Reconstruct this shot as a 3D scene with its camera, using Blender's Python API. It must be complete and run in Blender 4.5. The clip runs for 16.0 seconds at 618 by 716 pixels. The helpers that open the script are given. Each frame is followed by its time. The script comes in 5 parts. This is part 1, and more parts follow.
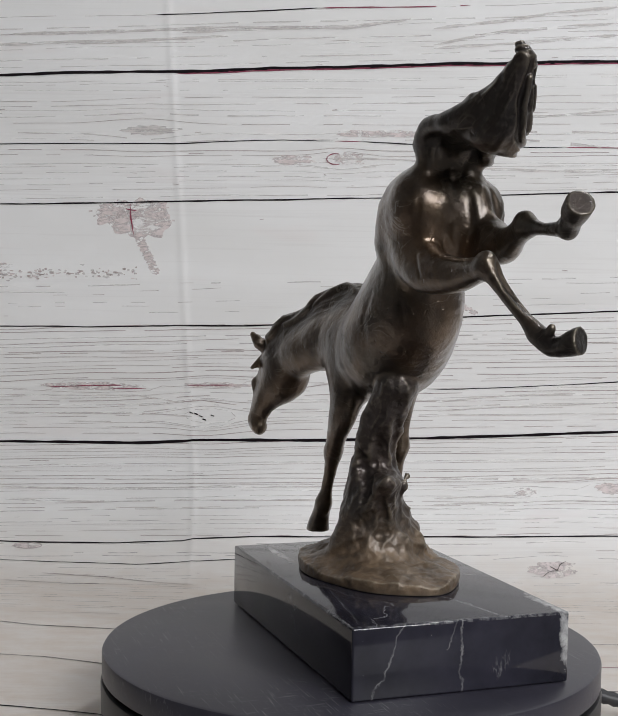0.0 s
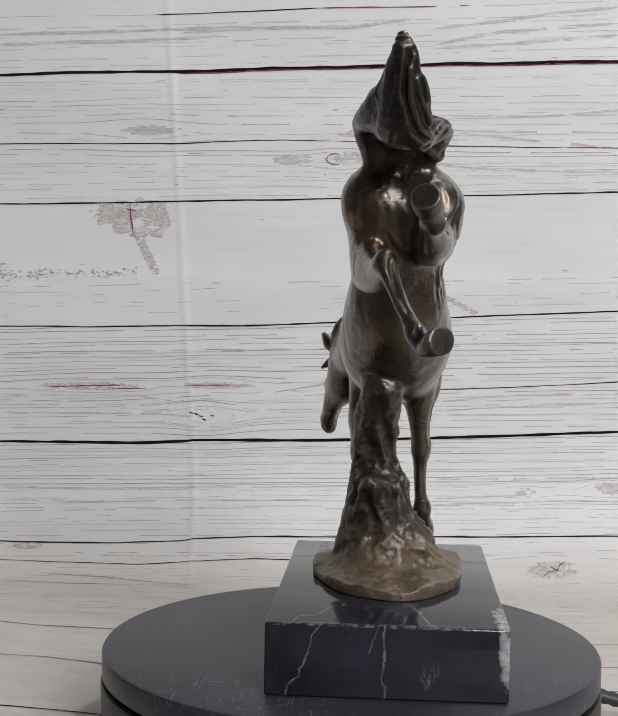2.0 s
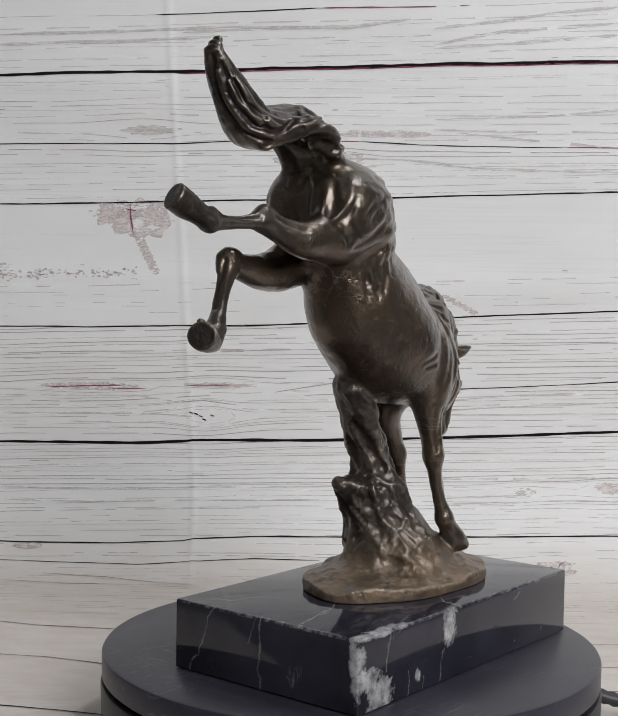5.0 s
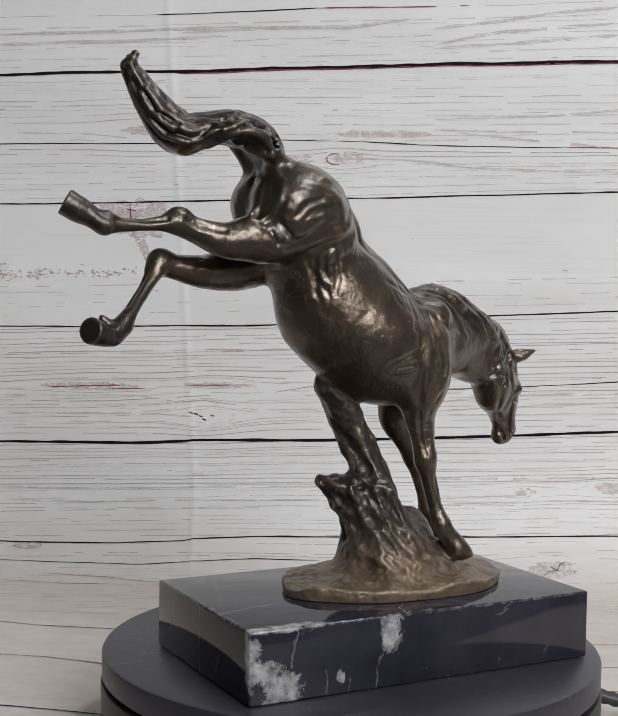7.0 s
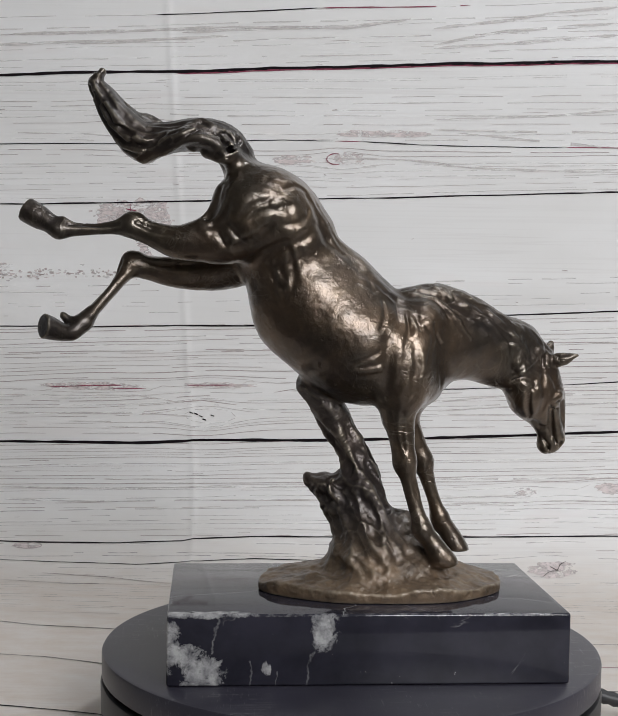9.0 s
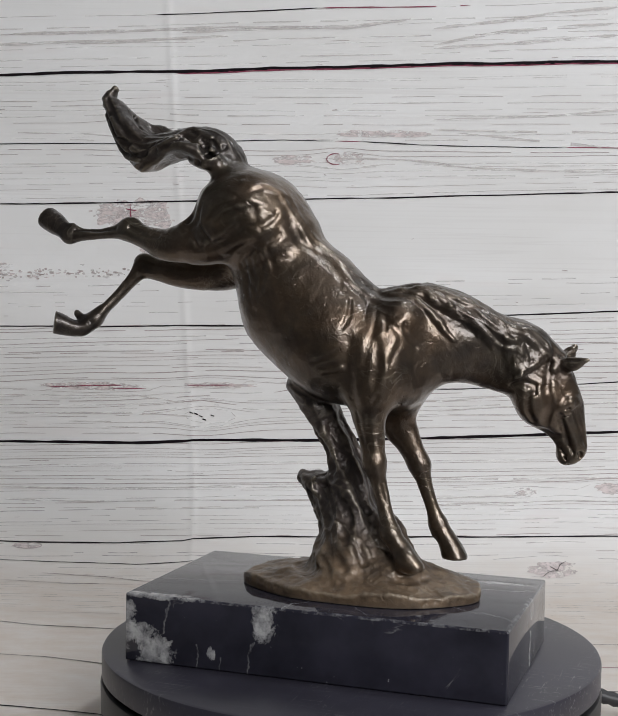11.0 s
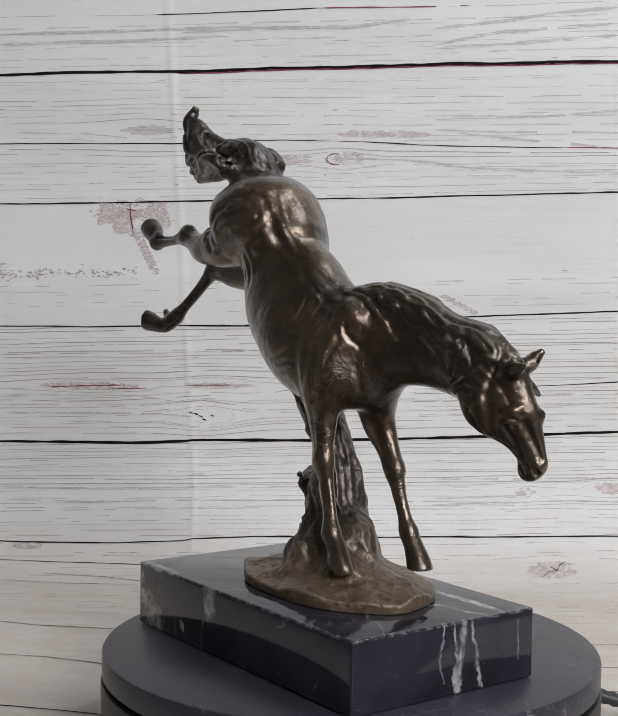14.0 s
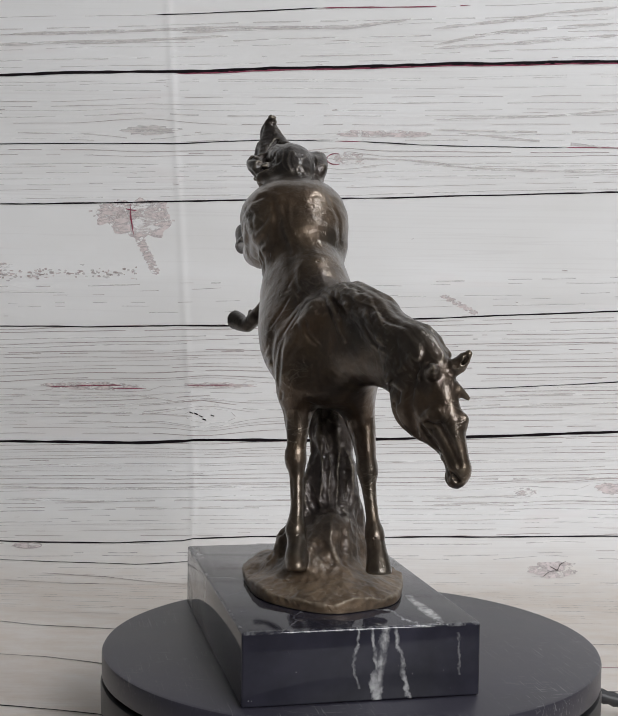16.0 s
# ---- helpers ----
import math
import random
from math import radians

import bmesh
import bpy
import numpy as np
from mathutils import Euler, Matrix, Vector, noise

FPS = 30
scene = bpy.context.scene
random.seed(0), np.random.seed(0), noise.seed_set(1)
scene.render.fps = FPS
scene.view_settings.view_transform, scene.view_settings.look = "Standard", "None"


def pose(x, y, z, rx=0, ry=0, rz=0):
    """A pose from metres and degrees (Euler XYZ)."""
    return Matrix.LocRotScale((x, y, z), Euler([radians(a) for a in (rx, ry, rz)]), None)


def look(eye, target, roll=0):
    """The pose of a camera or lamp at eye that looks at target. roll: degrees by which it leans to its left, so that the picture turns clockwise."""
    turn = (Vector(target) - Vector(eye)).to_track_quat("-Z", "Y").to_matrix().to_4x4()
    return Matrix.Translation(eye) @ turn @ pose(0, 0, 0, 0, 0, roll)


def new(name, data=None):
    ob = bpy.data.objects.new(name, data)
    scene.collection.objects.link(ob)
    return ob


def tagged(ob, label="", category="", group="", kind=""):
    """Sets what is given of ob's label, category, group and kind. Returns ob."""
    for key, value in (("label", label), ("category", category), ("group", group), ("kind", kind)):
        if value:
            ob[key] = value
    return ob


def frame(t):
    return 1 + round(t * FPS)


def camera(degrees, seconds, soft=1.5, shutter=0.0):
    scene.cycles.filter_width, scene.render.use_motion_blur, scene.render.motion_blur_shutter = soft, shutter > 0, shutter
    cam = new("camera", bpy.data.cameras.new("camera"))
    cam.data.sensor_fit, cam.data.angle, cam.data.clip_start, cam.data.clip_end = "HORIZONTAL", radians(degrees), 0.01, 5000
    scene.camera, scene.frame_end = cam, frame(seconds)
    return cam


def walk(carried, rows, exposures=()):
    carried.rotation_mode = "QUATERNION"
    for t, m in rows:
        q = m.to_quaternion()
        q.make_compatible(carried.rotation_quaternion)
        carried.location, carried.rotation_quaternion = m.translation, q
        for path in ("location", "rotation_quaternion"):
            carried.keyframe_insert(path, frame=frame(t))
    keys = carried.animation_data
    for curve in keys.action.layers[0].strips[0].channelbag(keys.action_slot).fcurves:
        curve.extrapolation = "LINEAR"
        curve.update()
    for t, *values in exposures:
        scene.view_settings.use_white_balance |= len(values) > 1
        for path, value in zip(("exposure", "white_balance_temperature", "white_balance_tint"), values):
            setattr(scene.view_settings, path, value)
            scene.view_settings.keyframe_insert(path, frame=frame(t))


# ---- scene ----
MM = 0.001
cam = camera(27.64, 16.0, soft=0.95)
EYE = (0.0, -0.6329, 0.1780)
AIM = (EYE[0] - 0.03685, EYE[1] + 0.9979, EYE[2] - 0.0528)
walk(cam, [(0.0, look(EYE, AIM, 0.934)), (16.0, look(EYE, AIM, 0.934))])

# ---- light: daylight through one window behind the camera ----
world = bpy.data.worlds.new("daylight")
scene.world = world
world.use_nodes = True
wn = world.node_tree
sky = wn.nodes.new("ShaderNodeTexSky")
sky.sky_type, sky.sun_disc, sky.sun_elevation, sky.sun_rotation = "NISHITA", False, radians(40), radians(200)
wn.links.new(sky.outputs["Color"], wn.nodes["Background"].inputs["Color"])
wn.nodes["Background"].inputs["Strength"].default_value = 0.12
scene.view_settings.exposure = 0.0


def window_light(name, eye, target, wide, high, watts, color):
    data = bpy.data.lights.new(name, "AREA")
    data.shape, data.size, data.size_y, data.energy, data.color = "RECTANGLE", wide, high, watts, color
    ob = new(name, data)
    ob.matrix_world = look(eye, target)
    return ob


WIN_X, WIN_Z, WIN_W, WIN_H, ROOM_Y = 0.92, 1.04, 0.95, 0.85, -1.70
window_light("window_light", (WIN_X, ROOM_Y + 0.02, WIN_Z), (WIN_X - 1.5, 1.0, WIN_Z - 1.1), WIN_W, WIN_H, 36.2, (0.985, 0.983, 1.0))
LAMP_X, LAMP_Y, LAMP_Z = 0.72, 0.02, 1.64
window_light("ceiling_panel_light", (LAMP_X, LAMP_Y, LAMP_Z), (LAMP_X - 0.25, LAMP_Y, 0.0), 0.26, 0.22, 7.0, (0.93, 0.965, 1.0))


# ---- materials ----
def node_mat(name):
    m = bpy.data.materials.new(name)
    m.use_nodes = True
    return m, m.node_tree, m.node_tree.nodes["Principled BSDF"]


def add(t, kind, **sets):
    n = t.nodes.new(kind)
    for key, value in sets.items():
        n.inputs[key.replace("_", " ")].default_value = value
    return n


def coords(t, sx=1.0, sy=1.0, sz=1.0, which="Object"):
    c = t.nodes.new("ShaderNodeTexCoord")
    m = t.nodes.new("ShaderNodeMapping")
    m.inputs["Scale"].default_value = (sx, sy, sz)
    t.links.new(c.outputs[which], m.inputs["Vector"])
    return m.outputs["Vector"]


def noise_tex(t, vec, scale, detail=4.0, rough=0.55, warp=0.0):
    n = add(t, "ShaderNodeTexNoise", Scale=scale, Detail=detail, Roughness=rough, Distortion=warp)
    t.links.new(vec, n.inputs["Vector"])
    return n.outputs["Fac"]


def ramp(t, fac, *stops):
    n = t.nodes.new("ShaderNodeValToRGB")
    for i, (pos, col) in enumerate(stops):
        e = n.color_ramp.elements[i] if i < 2 else n.color_ramp.elements.new(pos)
        e.position, e.color = pos, (*col, 1) if len(col) == 3 else col
    t.links.new(fac, n.inputs["Fac"])
    return n.outputs["Color"]


def mix(t, fac, a, b, mode="MIX"):
    n = t.nodes.new("ShaderNodeMixRGB")
    n.blend_type = mode
    for key, v in (("Fac", fac), ("Color1", a), ("Color2", b)):
        if isinstance(v, (int, float)):
            n.inputs[key].default_value = v
        elif isinstance(v, tuple):
            n.inputs[key].default_value = (*v, 1)
        else:
            t.links.new(v, n.inputs[key])
    return n.outputs["Color"]


def calc(t, op, a, b=0.0, c=0.0):
    n = t.nodes.new("ShaderNodeMath")
    n.operation = op
    for i, v in enumerate((a, b, c)):
        if isinstance(v, (int, float)):
            n.inputs[i].default_value = v
        else:
            t.links.new(v, n.inputs[i])
    return n.outputs[0]


def bump(t, bsdf, height, strength, distance):
    n = add(t, "ShaderNodeBump", Strength=strength, Distance=distance)
    t.links.new(height, n.inputs["Height"])
    t.links.new(n.outputs["Normal"], bsdf.inputs["Normal"])


def grey(v):
    return (v, v, v)


def mat_bronze():
    m, t, b = node_mat("patinated_bronze")
    v = coords(t)
    big = noise_tex(t, v, 34, 4, 0.6, 0.5)
    mid = noise_tex(t, v, 120, 5, 0.65, 0.3)
    fine = noise_tex(t, v, 620, 5, 0.7)
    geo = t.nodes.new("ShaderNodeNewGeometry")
    worn = ramp(t, geo.outputs["Pointiness"], (0.505, grey(0.0)), (0.565, grey(1.0)))
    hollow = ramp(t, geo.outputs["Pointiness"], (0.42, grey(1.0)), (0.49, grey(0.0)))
    base = ramp(t, big, (0.28, (0.036, 0.027, 0.020)), (0.52, (0.102, 0.071, 0.046)), (0.76, (0.185, 0.128, 0.077)))
    hue = noise_tex(t, v, 21, 3, 0.5, 0.4)
    base = mix(t, calc(t, "MULTIPLY", ramp(t, hue, (0.50, grey(0.0)), (0.66, grey(1.0))), 0.55), base, (0.152, 0.090, 0.047))
    base = mix(t, calc(t, "MULTIPLY", ramp(t, hue, (0.34, grey(1.0)), (0.48, grey(0.0))), 0.55), base, (0.072, 0.064, 0.045))
    base = mix(t, calc(t, "MULTIPLY", fine, 0.4), base, (0.030, 0.025, 0.021))
    # concave creases of the relief get a darker base colour
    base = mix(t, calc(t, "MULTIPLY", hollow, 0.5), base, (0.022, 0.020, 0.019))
    # tail, shanks and hooves keep a nearly black patina
    dusk = t.nodes.new("ShaderNodeAttribute")
    dusk.attribute_name = "patina"
    base = mix(t, calc(t, "MULTIPLY", dusk.outputs["Fac"], 0.82), base, (0.028, 0.024, 0.024))
    # the cast ground is left dull and earthy
    mask = t.nodes.new("ShaderNodeAttribute")
    mask.attribute_name = "earth"
    sep = t.nodes.new("ShaderNodeSeparateXYZ")
    t.links.new(v, sep.inputs[0])
    ground = ramp(t, calc(t, "MULTIPLY_ADD", mid, -0.020, sep.outputs["Z"]), (0.035, grey(1.0)), (0.062, grey(0.15)))
    earth = calc(t, "MULTIPLY", mask.outputs["Fac"], ground)
    soil = ramp(t, mid, (0.35, (0.095, 0.068, 0.046)), (0.65, (0.260, 0.180, 0.112)))
    base = mix(t, calc(t, "MULTIPLY", earth, 0.58), base, soil)
    base = mix(t, calc(t, "MULTIPLY", calc(t, "SUBTRACT", mask.outputs["Fac"], earth), 0.70), base, (0.046, 0.043, 0.048))
    wear = calc(t, "MULTIPLY", worn, calc(t, "MULTIPLY_ADD", mid, 1.1, -0.05))
    # rubbed tool marks: thin pale lines that come and go
    mark = calc(t, "ABSOLUTE", calc(t, "SUBTRACT", noise_tex(t, coords(t, 1.0, 0.8, 1.3), 58, 3, 0.55, 1.2), 0.5))
    shown = ramp(t, noise_tex(t, v, 30, 2, 0.5), (0.50, grey(0.0)), (0.64, grey(1.0)))
    line = calc(t, "MULTIPLY", ramp(t, mark, (0.0, grey(1.0)), (0.030, grey(0.0))), shown)
    wear = calc(t, "MAXIMUM", calc(t, "MULTIPLY", line, 0.26), wear)
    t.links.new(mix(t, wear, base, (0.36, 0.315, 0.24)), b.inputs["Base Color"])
    t.links.new(calc(t, "MULTIPLY_ADD", earth, -0.40, 0.84), b.inputs["Metallic"])
    rough = calc(t, "MULTIPLY_ADD", mid, 0.22, calc(t, "MULTIPLY_ADD", fine, 0.14, calc(t, "MULTIPLY_ADD", dusk.outputs["Fac"], 0.10, 0.16)))
    t.links.new(calc(t, "MULTIPLY_ADD", mask.outputs["Fac"], 0.12, calc(t, "MULTIPLY_ADD", earth, 0.08, rough)), b.inputs["Roughness"])
    t.links.new(calc(t, "MULTIPLY_ADD", dusk.outputs["Fac"], -0.35, calc(t, "MULTIPLY_ADD", mask.outputs["Fac"], -0.52, 0.92)), b.inputs["Coat Weight"])
    b.inputs["Coat Roughness"].default_value = 0.23
    pits = ramp(t, noise_tex(t, v, 260, 2, 0.5), (0.24, grey(0.0)), (0.34, grey(1.0)))
    height = calc(t, "ADD", calc(t, "MULTIPLY_ADD", mid, 0.55, calc(t, "MULTIPLY", fine, 0.16)), calc(t, "MULTIPLY", pits, 0.25))
    height = calc(t, "ADD", height, calc(t, "MULTIPLY", line, 0.14))
    bump(t, b, height, 0.6, 0.0013)
    t.links.new(b.inputs["Normal"].links[0].from_socket, b.inputs["Coat Normal"])
    return m


def mat_marble():
    m, t, b = node_mat("black_veined_marble")
    v = coords(t)
    sep = t.nodes.new("ShaderNodeSeparateXYZ")
    t.links.new(v, sep.inputs[0])
    x, y, z = sep.outputs
    cloud = noise_tex(t, v, 26, 5, 0.6)
    base = ramp(t, cloud, (0.3, (0.012, 0.012, 0.017)), (0.7, (0.032, 0.031, 0.044)))
    warp = noise_tex(t, v, 30, 4, 0.6)
    # hairline veins: zero crossings of a stretched noise field
    thin = calc(t, "ABSOLUTE", calc(t, "SUBTRACT", noise_tex(t, coords(t, 0.7, 1, 0.6), 15, 6, 0.62, 0.8), 0.5))
    line = ramp(t, thin, (0.0, grey(1.0)), (0.005, grey(0.0)))
    gate = ramp(t, noise_tex(t, v, 24, 3, 0.5), (0.60, grey(0.0)), (0.70, grey(1.0)))
    veins = calc(t, "MULTIPLY", calc(t, "MULTIPLY", line, gate), 0.45)
    specks = ramp(t, noise_tex(t, v, 420, 2, 0.5), (0.76, grey(0.0)), (0.79, grey(1.0)))
    veins = calc(t, "MAXIMUM", veins, calc(t, "MULTIPLY", specks, 0.5))
    wander = calc(t, "MULTIPLY", calc(t, "SUBTRACT", noise_tex(t, v, 70, 5, 0.65), 0.5), 0.011)

    broken = ramp(t, noise_tex(t, v, 160, 3, 0.6, 0.3), (0.36, grey(0.25)), (0.58, grey(1.0)))

    # single veins that cross a side face from foot to top
    def crossing(across, facing, sign, foot, top, width, low=0.0, high=0.034, pale=0.28):
        run = calc(t, "MULTIPLY_ADD", z, (top - foot) / 0.033, foot)
        off = calc(t, "ABSOLUTE", calc(t, "ADD", calc(t, "SUBTRACT", across, run), wander))
        hit = ramp(t, calc(t, "DIVIDE", off, width), (0.20, grey(pale)), (1.0, grey(0.0)))
        edge = 0.0525 if facing is y else 0.0905
        on = calc(t, "GREATER_THAN", calc(t, "MULTIPLY", facing, sign), edge)
        on = calc(t, "MULTIPLY", on, calc(t, "MULTIPLY", calc(t, "GREATER_THAN", z, low), calc(t, "LESS_THAN", z, high)))
        return calc(t, "MULTIPLY", calc(t, "MULTIPLY", hit, broken), on)

    for args in ((y, x, -1, 0.044, 0.030, 0.0006), (y, x, -1, 0.0, 0.001, 0.0007), (y, x, -1, 0.012, 0.004, 0.0005, 0.02),
                 (y, x, 1, 0.006, 0.010, 0.0026, 0.0, 0.034, 0.8), (y, x, 1, 0.009, 0.003, 0.0010, 0.004, 0.034, 0.7), (y, x, 1, -0.002, -0.004, 0.0009, 0.006, 0.034, 0.6), (y, x, 1, 0.021, 0.015, 0.0012, 0.0, 0.034, 0.75), (y, x, 1, 0.047, 0.042, 0.0008, 0.010, 0.029),
                 (x, y, -1, -0.072, -0.070, 0.0006, 0.015), (x, y, -1, -0.056, -0.050, 0.0004, 0.0, 0.012), (x, y, -1, -0.030, -0.024, 0.0006, 0.0, 0.016), (x, y, -1, -0.043, -0.036, 0.0004, 0.0, 0.007)):
        veins = calc(t, "MAXIMUM", veins, crossing(*args))

    # veins that run over the top face
    for side, across, along, slope, width, low, high, pale in ((-1, x, y, 0.5, 0.0006, 0.03, 0.0536, 0.5), (-1, x, y, -0.9, 0.0004, 0.02, 0.05, 0.4), (1, y, x, 0.35, 0.0009, 0.05, 0.092, 0.6),
                                                               (1, y, x, -0.5, 0.0006, 0.045, 0.092, 0.45), (-1, y, x, 0.3, 0.0006, 0.05, 0.092, 0.5), (-1, y, x, -0.6, 0.0005, 0.055, 0.092, 0.5)):
        off = calc(t, "ABSOLUTE", calc(t, "ADD", calc(t, "MULTIPLY_ADD", along, -slope, calc(t, "ADD", across, 0.02 * slope * side)), calc(t, "MULTIPLY", wander, 2.0)))
        hit = ramp(t, calc(t, "DIVIDE", off, width), (0.25, grey(pale)), (1.0, grey(0.0)))
        reach = calc(t, "MULTIPLY", along, side)
        on = calc(t, "MULTIPLY", calc(t, "GREATER_THAN", z, 0.0325), calc(t, "MULTIPLY", calc(t, "GREATER_THAN", reach, low), calc(t, "LESS_THAN", reach, high)))
        veins = calc(t, "MAXIMUM", veins, calc(t, "MULTIPLY", calc(t, "MULTIPLY", hit, broken), on))

    # broad white calcite patches, each with its own middle and radii
    def blotch(cx, cy, cz, rx, ry, rz, ragged=1.3):
        parts = []
        for axis, c, rad in ((x, cx, rx), (y, cy, ry), (z, cz, rz)):
            q = calc(t, "DIVIDE", calc(t, "SUBTRACT", axis, c), rad)
            parts.append(calc(t, "MULTIPLY", q, q))
        d = calc(t, "ADD", calc(t, "ADD", parts[0], parts[1]), parts[2])
        rag = noise_tex(t, v, 130, 7, 0.75, 0.3)
        d = calc(t, "ADD", d, calc(t, "MULTIPLY", calc(t, "SUBTRACT", rag, 0.5), ragged * 4))
        return ramp(t, d, (0.2, grey(0.7)), (0.9, grey(0.25)), (1.1, grey(0.0)))

    for args in MARBLE_BLOTCHES:
        veins = calc(t, "MAXIMUM", veins, blotch(*args))
    # arris of the top rubbed and chipped pale
    rim = calc(t, "MAXIMUM", calc(t, "DIVIDE", calc(t, "ABSOLUTE", x), 0.0912), calc(t, "DIVIDE", calc(t, "ABSOLUTE", y), 0.0532))
    chip = calc(t, "MULTIPLY", ramp(t, rim, (0.975, grey(0.0)), (0.992, grey(1.0))), calc(t, "GREATER_THAN", z, 0.0318))
    chip = calc(t, "MULTIPLY", chip, ramp(t, noise_tex(t, v, 240, 4, 0.7), (0.46, grey(0.0)), (0.62, grey(0.26))))
    veins = calc(t, "MAXIMUM", veins, chip)
    white = ramp(t, noise_tex(t, v, 190, 5, 0.65), (0.30, (0.20, 0.20, 0.21)), (0.62, (0.60, 0.60, 0.59)))
    t.links.new(mix(t, veins, base, white), b.inputs["Base Color"])
    t.links.new(calc(t, "MULTIPLY_ADD", warp, 0.08, calc(t, "MULTIPLY_ADD", veins, 0.15, 0.04)), b.inputs["Roughness"])
    b.inputs["Specular IOR Level"].default_value = 0.48
    return m


def mat_platter():
    m, t, b = node_mat("black_satin_plastic")
    v = coords(t)
    dust = noise_tex(t, v, 900, 3, 0.6)
    smear = noise_tex(t, v, 14, 4, 0.6)
    scr = noise_tex(t, coords(t, 12, 260, 60), 4, 5, 0.6, 0.5)
    scratch = ramp(t, scr, (0.61, grey(0.0)), (0.64, grey(1.0)))
    speck = ramp(t, dust, (0.72, grey(0.0)), (0.78, grey(1.0)))
    col = mix(t, calc(t, "MULTIPLY", speck, 0.25), ramp(t, smear, (0.3, (0.024, 0.023, 0.032)), (0.7, (0.039, 0.037, 0.052))), grey(0.25))
    scr2 = noise_tex(t, coords(t, 230, 16, 60), 4, 5, 0.6, 0.9)
    scratch = calc(t, "MAXIMUM", scratch, ramp(t, scr2, (0.62, grey(0.0)), (0.65, grey(1.0))))
    rubbed = ramp(t, noise_tex(t, v, 11, 2, 0.5), (0.48, grey(0.04)), (0.62, grey(0.45)))
    t.links.new(mix(t, calc(t, "MULTIPLY", scratch, rubbed), col, grey(0.30)), b.inputs["Base Color"])
    t.links.new(calc(t, "MULTIPLY_ADD", smear, 0.15, 0.30), b.inputs["Roughness"])
    bump(t, b, dust, 0.06, 0.0004)
    return m


def mat_plain(name, color, rough=0.6, metal=0.0, vary=0.15, scale=60):
    m, t, b = node_mat(name)
    n = noise_tex(t, coords(t), scale, 5, 0.6)
    dark = tuple(c * (1 - vary) for c in color)
    light = tuple(min(1, c * (1 + vary)) for c in color)
    t.links.new(ramp(t, n, (0.3, dark), (0.7, light)), b.inputs["Base Color"])
    b.inputs["Roughness"].default_value, b.inputs["Metallic"].default_value = rough, metal
    return m


def mat_flaky(name, color, sx, sy, low, high):
    """Ink that is worn through in flakes."""
    m = mat_plain(name, color, 0.6, 0, 0.15, 200)
    t, b = m.node_tree, m.node_tree.nodes["Principled BSDF"]
    n = noise_tex(t, coords(t, sx, 1, sy), 1.0, 6, 0.72, 0.4)
    t.links.new(ramp(t, n, (low, grey(0.0)), (high, grey(1.0))), b.inputs["Alpha"])
    return m


